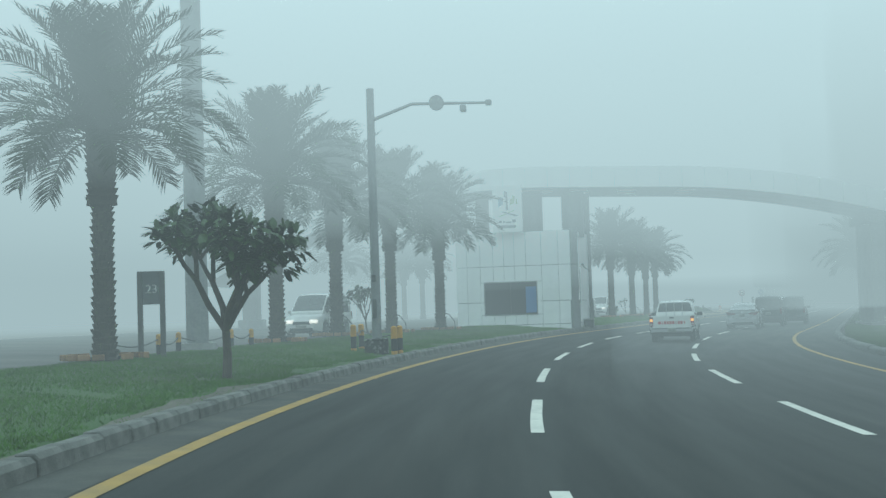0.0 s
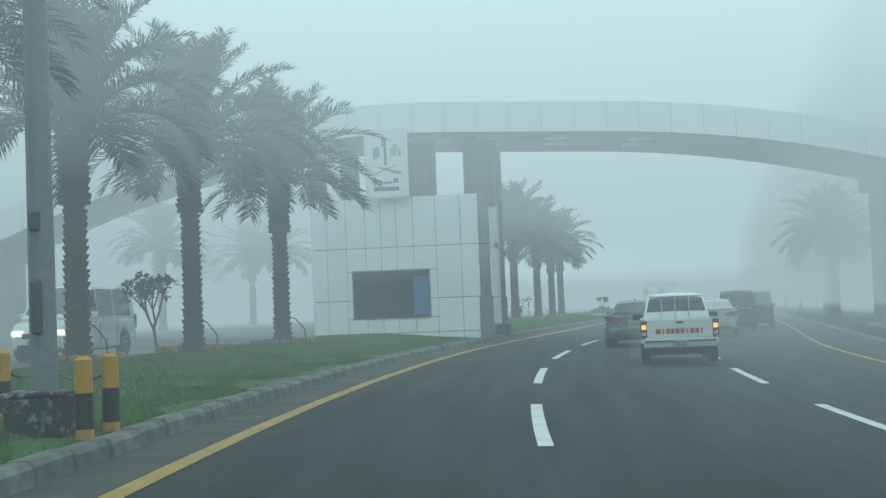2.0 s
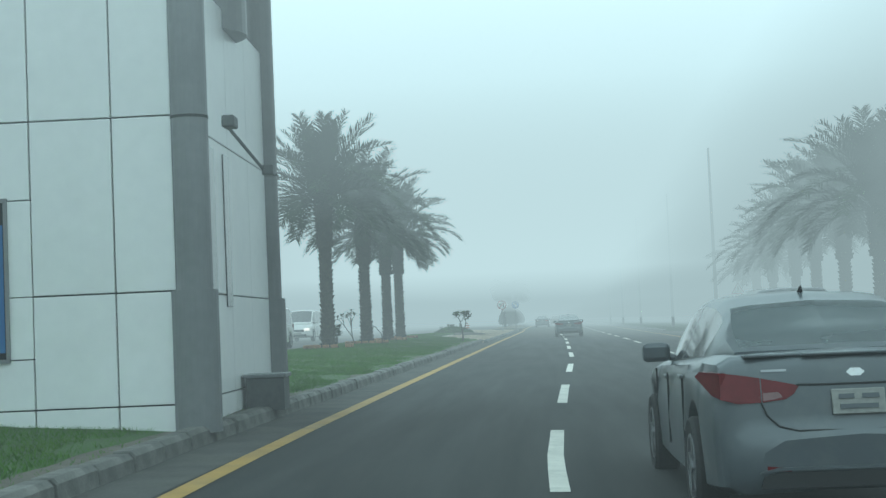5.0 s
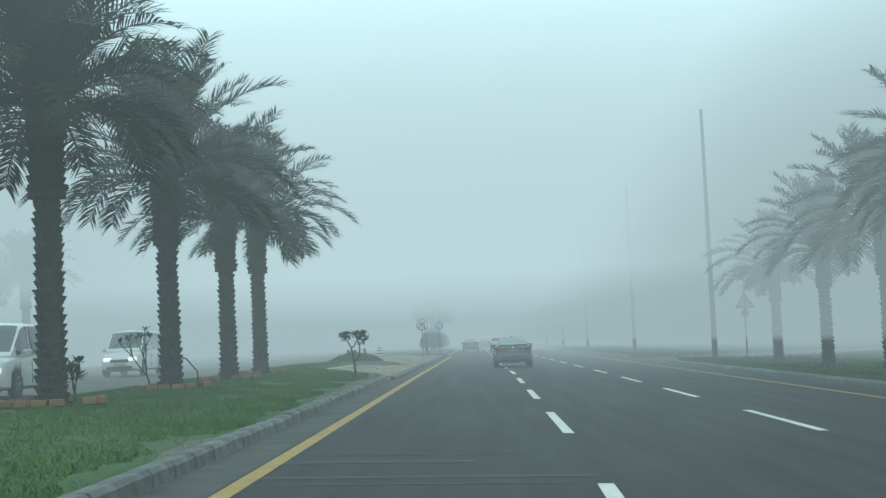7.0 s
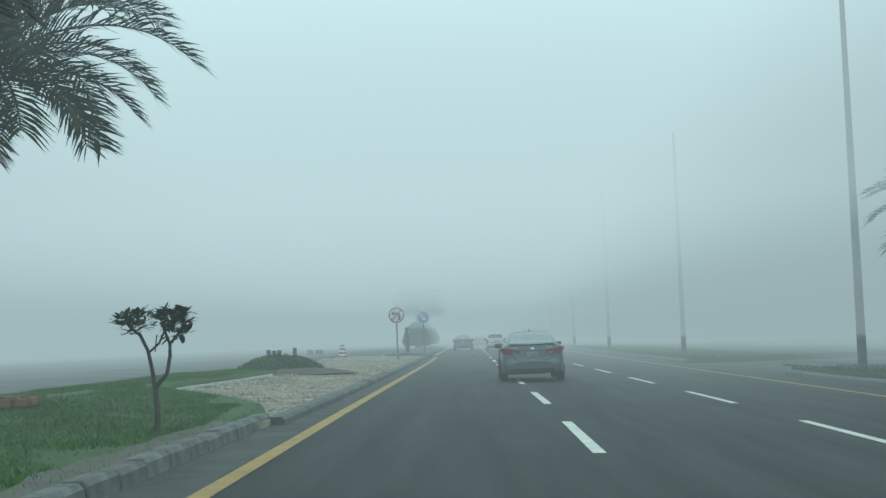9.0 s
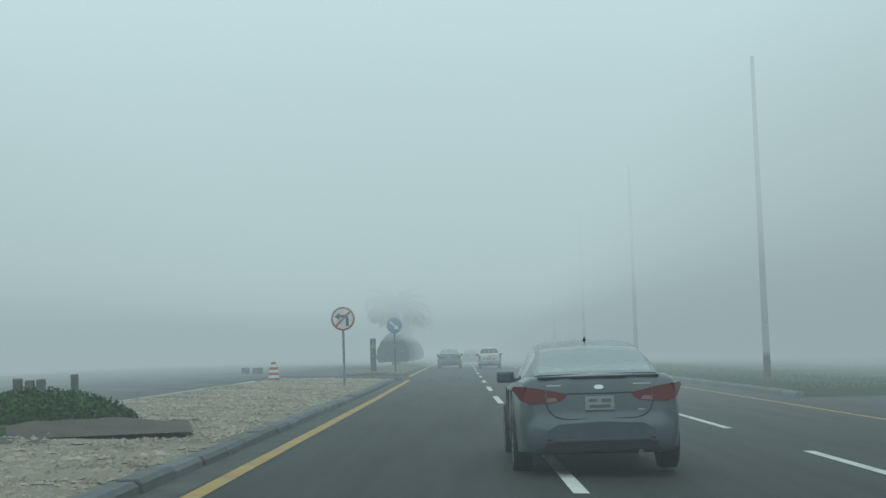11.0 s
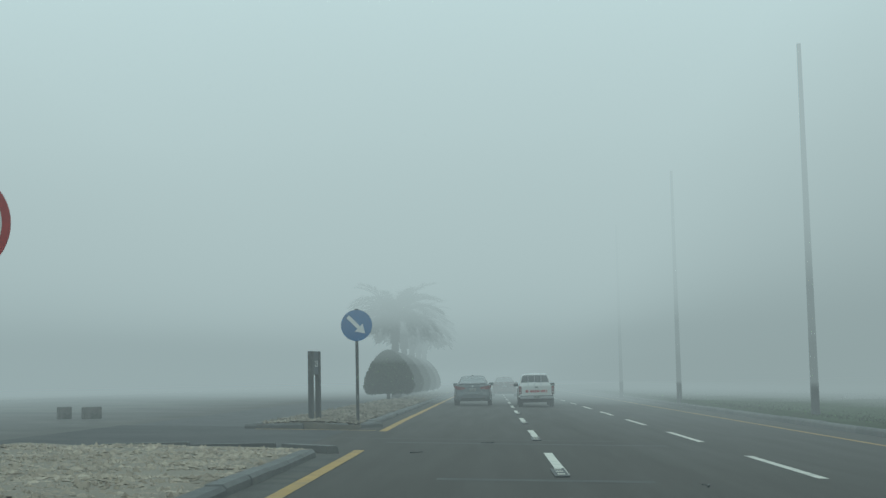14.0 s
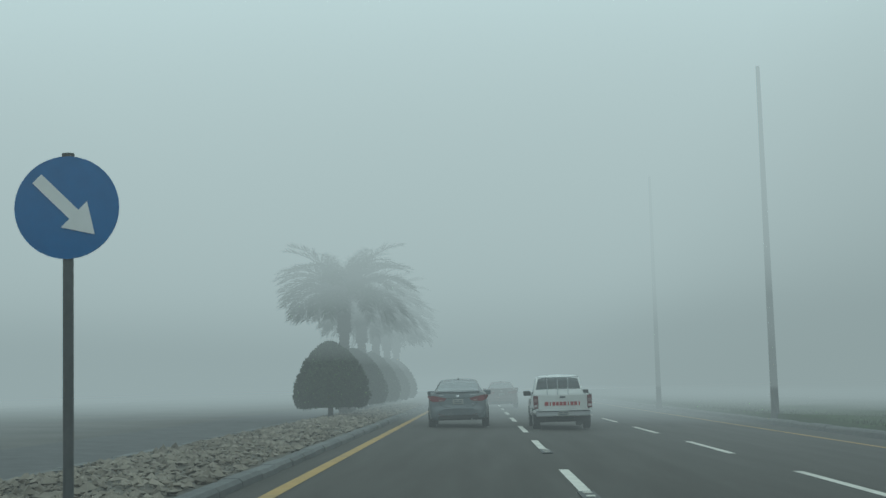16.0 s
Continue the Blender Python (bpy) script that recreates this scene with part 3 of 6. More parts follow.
# raised warning studs along the first lane line past the crossing
for k in range(4):
    bm = B()
    box(bm, 0, 0, 0.012, 0.2, 1.6, 0.02, 0, 0.005)
    o = part("rumble_bar", bm, M_TRIM)
    o.matrix_basis = on_road(168.0 + k * 0.0 + 10.75 * k, 3.45 + 0.02 * k, 0)
    tagged(o, "black rubber lane divider strip fixed to asphalt", "lane divider", "lane divider strips")
    for q in range(3):
        part("reflector", box(B(), 0, -0.5 + q * 0.5, 0.026, 0.1, 0.14, 0.012), M_WHITE_LINE, o)


def blades(name, places, seed, h0, h1, width, lean, material, label):
    """Many grass blades in one mesh."""
    rng = np.random.default_rng(seed)
    n = len(places)
    p = np.array(places)
    a = rng.uniform(0, 2 * np.pi, n)
    h = rng.uniform(h0, h1, n)
    side = np.stack([np.cos(a), np.sin(a), 0 * a], 1) * (width * rng.uniform(0.6, 1.3, n))[:, None]
    b = rng.uniform(0, 2 * np.pi, n)
    tip = np.stack([np.cos(b) * lean * h, np.sin(b) * lean * h, h], 1)
    v = np.empty((n * 3, 3))
    v[0::3], v[1::3], v[2::3] = p - side, p + side, p + tip
    me = bpy.data.meshes.new(name)
    me.vertices.add(n * 3)
    me.vertices.foreach_set("co", v.ravel())
    me.loops.add(n * 3)
    me.loops.foreach_set("vertex_index", np.arange(n * 3))
    me.polygons.add(n)
    me.polygons.foreach_set("loop_start", np.arange(0, n * 3, 3))
    me.update(calc_edges=True)
    me.materials.append(material)
    return tagged(new(name, me), label, "grass", kind="stuff")


rng = random.Random(4)
spots = []
while len(spots) < 460000:
    s = rng.uniform(-14, S_LAWN_END)
    far = rng.random()
    d = lawn_edge(s) - 0.05 - (6.9 + lawn_edge(s)) * far ** 1.5
    if d < -6.9:
        continue
    bare = noise.noise(Vector((s * 0.35, d * 0.7, 0.0))) + 0.9 * max(0, 1 - (lawn_edge(s) - d) / 0.9) + 0.3 * noise.noise(Vector((s * 2.1, d * 2.1, 4.0)))
    if (bare > 0.55 or d > bare_edge(s)) and rng.random() < 0.93:
        continue
    spots.append(rd(s, d, 0.105 + swell(s, d)))
blades("median_grass", spots, 1, 0.022, 0.062, 0.0065, 0.9, M_GRASS, "short bright green grass on the median, patchy beside the kerb")
spots = []
while len(spots) < 30000:
    s = rng.choice((rng.uniform(60, 134), rng.uniform(152, 300)))
    d = 12.6 + 14 * rng.random() ** 1.7
    spots.append(rd(s, d, 0.26))
blades("verge_grass", spots, 2, 0.03, 0.11, 0.025, 0.7, M_VERGE, "dark green grass on the verge behind the kerb")


def stones(name, places, seed, r0, r1, material, label):
    """Many rough broken stones in one mesh."""
    rng = np.random.default_rng(seed)
    base = np.array([(1, 0, 0), (-1, 0, 0), (0, 1, 0), (0, -1, 0), (0, 0, 1), (0, 0, -1)], float)
    tri = np.array([(0, 2, 4), (2, 1, 4), (1, 3, 4), (3, 0, 4), (2, 0, 5), (1, 2, 5), (3, 1, 5), (0, 3, 5)])
    n = len(places)
    size = r0 + (r1 - r0) * rng.random(n) ** 3
    v = base[None] * rng.uniform(0.55, 1.25, (n, 6, 1)) + rng.uniform(-0.35, 0.35, (n, 6, 3))
    v *= size[:, None, None] * np.stack([rng.uniform(0.7, 1.4, n), rng.uniform(0.7, 1.4, n), rng.uniform(0.4, 0.8, n)], 1)[:, None]
    a = rng.uniform(0, 6.28, n)
    c, sn = np.cos(a)[:, None], np.sin(a)[:, None]
    v = np.stack([v[..., 0] * c - v[..., 1] * sn, v[..., 0] * sn + v[..., 1] * c, v[..., 2]], -1) + np.array(places)[:, None]
    f = (tri[None] + 6 * np.arange(n)[:, None, None]).reshape(-1, 3)
    me = bpy.data.meshes.new(name)
    me.from_pydata(v.reshape(-1, 3), [], f)
    me.materials.append(material)
    return tagged(new(name, me), label, "stones", kind="stuff")


spots = []
while len(spots) < 34000:
    s = rng.uniform(108, 172)
    d = edge(s) - 0.80 - 4.8 * rng.random()
    if s < S_LAWN_END and d < lawn_edge(s) - 0.1:
        continue
    if noise.noise(Vector((s * 0.4, d * 0.6, 2.0))) + 0.35 * (d + 5) < -0.1 and rng.random() < 0.75:
        continue
    spots.append(rd(s, d, 0.095 + 0.05 * noise.noise(Vector((s * 0.8, d * 0.8, 9.0)))))
stones("crushed_stone", spots, 3, 0.012, 0.070, M_STONE, "pale crushed limestone pieces strewn over the median")
spots = []
while len(spots) < 12000:
    s = 183.6 + 70 * rng.random() ** 1.4
    d = edge(s) - 0.80 - 2.4 * rng.random()
    spots.append(rd(s, d, 0.085 + 0.10 * math.exp(-((d + 2.0) / 1.1) ** 2)))
stones("island_rubble", spots, 5, 0.012, 0.10, M_ROCK, "broken brown and white rubble piled on the island")


# ---- palms ----
def frond_mesh(seed, length, up, droop, leaflets=58, leaf=0.50):
    """One feathered palm leaf that leaves the crown at the angle up and bends down by droop, in degrees."""
    rng = random.Random(seed)
    bm = B()
    pts, p, n = [], Vector((0.12, 0, 0)), 16
    for i in range(n + 1):
        t = i / n
        a = radians(up - droop * t ** 1.35)
        pts.append((p.copy(), a))
        p = p + Vector((math.cos(a), 0.03 * math.sin(seed + 3 * t), math.sin(a))) * (length / n)
    ring = []
    for i, (q, a) in enumerate(pts):
        r = 0.034 * (1 - i / n) + 0.006
        up_v = Vector((-math.sin(a), 0, math.cos(a)))
        ring.append([bm.verts.new(q + Vector((0, r * 1.3, 0))), bm.verts.new(q - Vector((0, r * 1.3, 0))), bm.verts.new(q + up_v * r)])
    for u, v in zip(ring, ring[1:]):
        for i in range(3):
            bm.faces.new((u[i], u[(i + 1) % 3], v[(i + 1) % 3], v[i]))
    for k in range(leaflets):
        t = 0.10 + 0.90 * (k + 0.5) / leaflets
        f = t * n
        i = min(n - 1, int(f))
        q = pts[i][0].lerp(pts[i + 1][0], f - i)
        a = pts[i][1]
        along, up_v = Vector((math.cos(a), 0, math.sin(a))), Vector((-math.sin(a), 0, math.cos(a)))
        ln = leaf * (0.45 + 1.0 * math.sin(math.pi * min(1, t * 0.86 + 0.08)) ** 0.7) * rng.uniform(0.8, 1.1)
        for side in (1, -1):
            lift = rng.uniform(0.05, 0.55)
            way = (along * rng.uniform(0.75, 1.05) + Vector((0, side, 0)) * rng.uniform(0.75, 1.0) + up_v * lift).normalized()
            tip = q + way * ln - Vector((0, 0, 0.16 * ln * rng.uniform(0.3, 1.6)))
            mid = q + way * ln * 0.45
            w = 0.019 * rng.uniform(0.8, 1.2)
            e = (along - way * along.dot(way)).normalized() * w
            b0, b1, m0, m1, tv = (bm.verts.new(x) for x in (q - e * 0.5, q + e * 0.5, mid - e, mid + e, tip))
            bm.faces.new((b0, b1, m1, m0))
            bm.faces.new((m0, m1, tv))
    me = bpy.data.meshes.new("frond")
    bm.to_mesh(me)
    bm.free()
    me.materials.append(M_FROND)
    return me


FRONDS = [(up, [frond_mesh(i * 10 + j, ln, up, droop) for j in range(2)]) for i, (up, droop, ln) in enumerate(
    ((84, 30, 2.8), (74, 46, 3.1), (63, 66, 3.25), (51, 82, 3.25), (38, 90, 3.15), (25, 90, 3.0), (10, 76, 2.5)))]


def trunk_mesh(height, r0, r1, seed):
    rng = random.Random(seed)
    bm = B()
    n, rows = 14, []
    steps = int(height / 0.35)
    for i in range(steps + 1):
        t = i / steps
        r = r0 + (r1 - r0) * t + 0.07 * math.exp(-t * 14)
        rows.append([bm.verts.new((r * math.cos(6.2832 * k / n), r * math.sin(6.2832 * k / n), height * t)) for k in range(n)])
    for a, b in zip(rows, rows[1:]):
        for k in range(n):
            bm.faces.new((a[k], a[(k + 1) % n], b[(k + 1) % n], b[k]))
    bm.faces.new(rows[-1])
    # the stubs of old leaves, in a spiral
    z, turn = 0.06, 0.0
    while z < height - 0.05:
        t = z / height
        r = r0 + (r1 - r0) * t + 0.07 * math.exp(-t * 14)
        for k in range(9):
            a = turn + 6.2832 * k / 9 + rng.uniform(-0.06, 0.06)
            wa, out, hh = 0.30, rng.uniform(0.035, 0.085), rng.uniform(0.11, 0.17)
            c = lambda an, rr, zz: bm.verts.new((rr * math.cos(an), rr * math.sin(an), zz))
            q = [c(a - wa, r, z), c(a + wa, r, z), c(a + wa * 0.7, r + out, z + hh), c(a - wa * 0.7, r + out, z + hh), c(a - wa * 0.5, r, z + hh * 1.05), c(a + wa * 0.5, r, z + hh * 1.05)]
            bm.faces.new((q[0], q[1], q[2], q[3]))
            bm.faces.new((q[3], q[2], q[5], q[4]))
            bm.faces.new((q[0], q[3], q[4]))
            bm.faces.new((q[1], q[5], q[2]))
        z += 0.145
        turn += 0.35
    return bm


def palm(height, seed, count=62, first=0.0):
    rng = random.Random(seed)
    p = holder("date_palm", pose(0, 0, 0), "tall date palm with rough stubbed trunk and drooping crown", "palm tree", "palm row")
    part("trunk", trunk_mesh(height - 1.0, 0.215, 0.185, seed), M_BARK, p)
    bm = trunk_mesh(1.45, 0.25, 0.31, seed + 1)
    bmesh.ops.translate(bm, verts=bm.verts, vec=(0, 0, height - 1.35))
    part("crown_shaft", bm, M_BOOT, p, "dark swollen crown base of cut leaf stubs")
    for k in range(count):
        t = (k + 0.5) / count
        level = min(6, int(first + (7.1 - first) * t ** 1.15))
        o = new("frond", FRONDS[level][1][rng.randrange(2)])
        sc = rng.uniform(0.88, 1.1)
        o.matrix_basis = pose(0, 0, height + 0.05 + 0.25 * (1 - t), rng.uniform(-6, 6), rng.uniform(-6, 6), k * 137.5 + rng.uniform(-14, 14)) @ Matrix.Diagonal((sc, sc * rng.choice((1, -1)), sc, 1))
        o.parent = p
    return p


PALMS = [palm(4.75, 11), palm(4.95, 12, 66), palm(4.55, 13, 58), palm(4.85, 14, 88, 2.7)]
MEDIAN_SPOTS = [(*rd(s, -2.9).xy, v, turn, sc) for s, v, turn, sc in ((227.0, 3, 60, 0.90), (235.0, 3, 170, 0.86), (243.5, 3, 20, 0.92), (252.0, 3, 250, 0.88), (261.0, 3, 100, 0.90))]
PALM_SPOTS = [(-7.2, 29.5, 0, 20, 1.0), (-6.4, 43.3, 1, 200, 1.0), (-5.9, 51.7, 2, 80, 1.03), (-4.5, 57.0, 1, 310, 0.97), (-3.0, 62.9, 0, 140, 0.97),
              (6.4, 107.0, 1, 60, 1.05), (8.4, 114.6, 0, 250, 1.03), (10.0, 121.9, 2, 10, 1.02), (11.3, 128.6, 0, 175, 1.04)]
FAR_SPOTS = [(23.3, 98.2, 2, 100, 1.0), (25.2, 105.0, 0, 30, 1.0), (27.1, 112.0, 1, 220, 1.0), (29.3, 119.5, 2, 190, 1.0), (31.3, 127.5, 0, 130, 0.92), (34.9, 139.4, 2, 280, 0.92),
             (0.5, 160.0, 0, 10, 1.0), (-13.2, 98.0, 2, 77, 0.92), (-17.3, 135.0, 1, 60, 0.85), (-10.5, 115.0, 2, 160, 0.9), (-9.2, 117.5, 0, 220, 0.9)]
used = [False] * 4
for x, y, v, turn, sc in PALM_SPOTS + FAR_SPOTS + MEDIAN_SPOTS:
    z = gz(x, y) + (-0.1 if (x, y, v, turn, sc) in FAR_SPOTS else 0.1)
    m = pose(x, y, z, 0, 0, turn)
    tree = copy_thing(PALMS[v], m) if used[v] else PALMS[v]
    used[v] = True
    tree.matrix_basis = m @ Matrix.Diagonal((sc, sc, sc, 1))


# ---- gatehouse with the screen, and the arched bridge over the road ----
GATE = pose(-2.95, 73.45, 0.20, 0, 0, -9.93)     # front left corner; x along the front, y into the building
gate = holder("gatehouse", GATE, "white panel-clad gatehouse with a dark display screen facing the road", "building")
W, DEP, H = 6.06, 5.6, 5.15
bm = B()
box(bm, W / 2, DEP / 2, H / 2 - 0.02, W - 0.06, DEP - 0.06, H)
part("core_wall", bm, M_SEAM, gate)
us = [0.0, 0.53, 1.25, 1.95, 2.52, 3.09, 3.70, 4.52, 5.41, W]
zs = [0.0, 0.30, 1.50, 3.37, H]
SC_U, SC_Z = (1.46, 4.24), (0.84, 2.53)
for a, b in zip(us, us[1:]):
    for c, d in zip(zs, zs[1:]):
        pieces = [(c, d)]
        inside = a > SC_U[0] - 0.3 and b < SC_U[1] + 0.3
        if inside:
            pieces = [(c, min(d, SC_Z[0])), (max(c, SC_Z[1]), d)]
        for z0, z1 in pieces:
            if z1 - z0 < 0.03:
                continue
            bm = B()
            box(bm, (a + b) / 2, -0.02, (z0 + z1) / 2, b - a - 0.018, 0.05, z1 - z0 - 0.018, 0, 0.005)
            part("panel", bm, M_PANEL, gate)
# panels beside the screen where its edge falls within a column
for a, b in ((1.25, SC_U[0]), (SC_U[1], 4.52)):
    for z0, z1 in ((SC_Z[0], 1.50), (1.50, SC_Z[1])):
        if b - a > 0.04 and not (a == 1.25 and b - a > 0.69):
            bm = B()
            box(bm, (a + b) / 2, -0.02, (z0 + z1) / 2, b - a - 0.01, 0.05, z1 - z0 - 0.01, 0, 0.004)
            part("panel", bm, M_PANEL, gate)
for j in range(4):
    for z0, z1 in zip(zs, zs[1:]):
        for x, sx in ((W + 0.02, 1), (-0.02, -1)):
            bm = B()
            box(bm, x, DEP * (j + 0.5) / 4, (z0 + z1) / 2, 0.05, DEP / 4 - 0.018, z1 - z0 - 0.018, 0, 0.005)
            part("panel", bm, M_PANEL, gate)
for j in range(6):
    for z0, z1 in zip(zs, zs[1:]):
        bm = B()
        box(bm, W * (j + 0.5) / 6, DEP + 0.02, (z0 + z1) / 2, W / 6 - 0.018, 0.05, z1 - z0 - 0.018, 0, 0.005)
        part("panel", bm, M_PANEL, gate)
bm = B()
box(bm, W / 2, DEP / 2, H - 0.03, W - 0.1, DEP - 0.1, 0.06)
part("roof", bm, M_SOFFIT, gate)
for x in (1.7, 2.6):
    bm = B()
    box(bm, W + 0.045, x, 2.3, 0.03, 0.35, 1.9, 0, 0.005)
    part("side_window", bm, M_GLASS, gate, "tall dark side window")
screen = holder("display_screen", GATE, "large dark outdoor display with a blue reflection drawn on it", "screen")
bm = B()
box(bm, (SC_U[0] + SC_U[1]) / 2, 0.0, (SC_Z[0] + SC_Z[1]) / 2, SC_U[1] - SC_U[0], 0.06, SC_Z[1] - SC_Z[0], 0, 0.004)
part("screen_glass", bm, M_SCREEN, screen)
# blue reflection in the glass, fixed as a faintly glowing strip
bm = B()
box(bm, 3.93, -0.034, 1.60, 0.56, 0.01, 1.36)
part("blue_strip", bm, M_SCREEN_BLUE, screen, "blue reflection on the display, drawn as a glowing strip")
bm = B()
cx, cz, ww, hh = (SC_U[0] + SC_U[1]) / 2, (SC_Z[0] + SC_Z[1]) / 2, SC_U[1] - SC_U[0], SC_Z[1] - SC_Z[0]
for x, z, sx, sz in ((cx, SC_Z[0] - 0.01, ww + 0.06, 0.04), (cx, SC_Z[1] + 0.01, ww + 0.06, 0.04), (SC_U[0] - 0.01, cz, 0.04, hh), (SC_U[1] + 0.01, cz, 0.04, hh)):
    box(bm, x, -0.03, z, sx, 0.08, sz)
part("frame", bm, M_GREY, screen)
bm = B()
box(bm, 2.85, -0.045, 1.69, 0.012, 0.012, 1.6)

part("seam", bm, M_TRIM, screen)

# the two corner posts beside the kerb, with wider sleeves at the foot
for u, v, top_z in ((0.17, 0.05, 5.2), (0.0, DEP + 0.25, 7.35)):
    post = holder("corner_post", GATE @ pose(W + u, v, 0), "dark grey round steel post with a sleeved foot", "post", "gatehouse corner posts")
    bm = B()
    tube(bm, (0, 0, 0.0), (0, 0, top_z), 0.20, n=24)
    part("shaft", bm, M_GREY, post, smooth=False)
    bm = B()
    tube(bm, (0, 0, 0.0), (0, 0, 1.5), 0.25, n=24)
    part("sleeve", bm, M_GREY, post)
    bm = B()
    tube(bm, (0, 0, 3.33), (0, 0, 3.36), 0.205, n=24)
    part("joint_ring", bm, M_SEAM, post)
bm = B()
box(bm, 0, 0, 0.22, 0.5, 0.45, 0.42, 0, 0.01)
o = tagged(part("junction_box", bm, M_DARK_STEEL), "squat dark metal junction box beside the posts", "junction box")
o.matrix_basis = GATE @ pose(W + 0.35, 3.4, 0)
bm = B()
box(bm, 0, 0, 0.455, 0.56, 0.5, 0.05, 0, 0.01)
part("lid", bm, M_STEEL, o)
cctv = holder("security_camera", GATE @ pose(W + 0.52, 1.2, 3.05), "small dark camera pair on a wall bracket", "camera")
bm = B()
tube(bm, (0, -1.0, 0.25), (0, 1.6, 0.0), 0.02, n=8)
part("bracket", bm, M_DARK_STEEL, cctv)
for yy, zz in ((-1.0, 0.25), (1.5, 0.0)):
    bm = B()
    box(bm, 0.06, yy, zz, 0.14, 0.24, 0.13, 0, 0.02)
    part("housing", bm, M_DARK_STEEL, cctv)

# the sign board with its emblem, drawn as plain shapes
board = holder("sign_board", pose(-0.16, 72.52, 5.33, 0, 0, -7), "white sign board with a coloured emblem standing on the roof edge", "sign")
bm = B()
box(bm, 0, 0, 1.22, 1.55, 0.16, 2.44, 0, 0.015)
part("panel", bm, M_SIGN_WHITE, board)


def flat(name, pts, material, parent, y=-0.085, thick=0.01, label=""):
    """A flat shape in x and z, standing proud of a board."""
    bm = B()
    f = bm.faces.new([bm.verts.new((x, y, z)) for x, z in pts])
    r = bmesh.ops.extrude_face_region(bm, geom=[f])
    bmesh.ops.translate(bm, verts=[v for v in r["geom"] if isinstance(v, bmesh.types.BMVert)], vec=(0, thick, 0))
    bmesh.ops.recalc_face_normals(bm, faces=bm.faces)
    return part(name, bm, material, parent, label)


flat("emblem_bar", [(-0.07, 1.15), (0.03, 1.15), (0.03, 2.08), (-0.12, 2.16), (-0.16, 1.85), (-0.07, 1.80)], M_LOGO_DARK, board)
flat("emblem_block", [(-0.46, 1.35), (-0.22, 1.45), (-0.22, 1.82), (-0.46, 1.72)], M_LOGO_TEAL, board)
flat("emblem_block", [(0.16, 1.42), (0.38, 1.50), (0.42, 1.86), (0.28, 1.92), (0.28, 1.76), (0.16, 1.72)], M_LOGO_GREEN, board)
flat("emblem_block", [(0.46, 1.42), (0.54, 1.45), (0.54, 1.72), (0.46, 1.70)], M_LOGO_GREEN, board)
flat("emblem_stroke", [(-0.50, 0.83), (-0.35, 0.83), (0.34, 1.10), (0.40, 1.16)], M_LOGO_GREEN, board)
flat("emblem_stroke", [(0.60, 0.84), (0.40, 0.82), (-0.35, 1.08), (-0.10, 1.06)], M_LOGO_DARK, board, y=-0.09)
for x0, x1, z0, z1 in ((-0.45, -0.30, 0.50, 0.62), (-0.24, -0.16, 0.48, 0.60), (-0.12, 0.20, 0.48, 0.55), (0.24, 0.42, 0.50, 0.66), (-0.46, 0.44, 0.22, 0.36)):
    flat("lettering_bar", [(x0, z0), (x1, z0), (x1, z1), (x0, z1)], M_LOGO_DARK, board)

# round columns that carry the bridge
for x, y, r, z0, z1 in ((-2.9, 75.9, 0.37, 5.25, 7.62), (-1.7, 76.8, 0.37, 5.1, 7.72), (1.0, 75.8, 0.63, 5.1, 7.66), (3.25, 75.6, 0.60, 5.1, 7.6)):
    bm = B()
    tube(bm, (0, 0, 0), (0, 0, z1 - z0), r, n=28)
    o = part("bridge_column", bm, M_GREY)
    o.matrix_basis = pose(x, y, z0)
    tagged(o, "grey clad round column between roof and bridge", "column", "bridge columns")


def arch(x):
    return 7.60 - 0.033 * (x - 3.0) - (0.0105 if x > 5 else 0.015) * max(0.0, abs(x - 5.0) - 3.0) ** 2


YN, YF, FH = 72.7, 79.0, 1.06
bridge = holder("arched_bridge", pose(0, 0, 0), "pale panelled arched footbridge spanning the road", "bridge")
bm = B()
xs = [-16.6 + 0.75 * i for i in range(54)]
rows = [[bm.verts.new((x, y, arch(x) + h)) for y, h in ((YN + 0.06, 0), (YF - 0.06, 0), (YF - 0.06, FH - 0.06), (YN + 0.06, FH - 0.06))] for x in xs]
for a, b in zip(rows, rows[1:]):
    for k in range(4):
        bm.faces.new((a[k], a[(k + 1) % 4], b[(k + 1) % 4], b[k]))
bm.faces.new(rows[0]); bm.faces.new(rows[-1])
bmesh.ops.recalc_face_normals(bm, faces=bm.faces)
part("deck", bm, M_SOFFIT, bridge, "grey smooth soffit of the bridge")
x = -16.6
while x < 22.4:
    x1 = min(x + 1.16, 22.8)
    for y0, y1 in ((YN, YN + 0.05), (YF - 0.05, YF)):
        bm = B()
        q = [(a, y, arch(a) + h) for a in (x + 0.008, x1 - 0.008) for y in (y0, y1) for h in (-0.02, FH)]
        v = [bm.verts.new(c) for c in q]
        for f in ((0, 1, 5, 4), (2, 3, 7, 6), (0, 1, 3, 2), (4, 5, 7, 6), (1, 3, 7, 5), (0, 2, 6, 4)):
            bm.faces.new([v[k] for k in f])
        bmesh.ops.recalc_face_normals(bm, faces=bm.faces)
        part("fascia_panel", bm, M_PANEL, bridge)
    x += 1.16
for x, y, r in ((3.6, 74.6, 0.5), (3.7, 76.4, 0.5), (6.15, 74.6, 0.5), (6.2, 76.4, 0.5), (9.3, 74.8, 0.5), (9.3, 76.5, 0.5), (1.0, 75.3, 1.25)):
    bm = B()
    tube(bm, (x, y, arch(x) - 0.03), (x, y, arch(x) + 0.02), r, n=32)
    part("ceiling_disc", bm, M_PANEL, bridge, "white round recessed disc in the soffit")
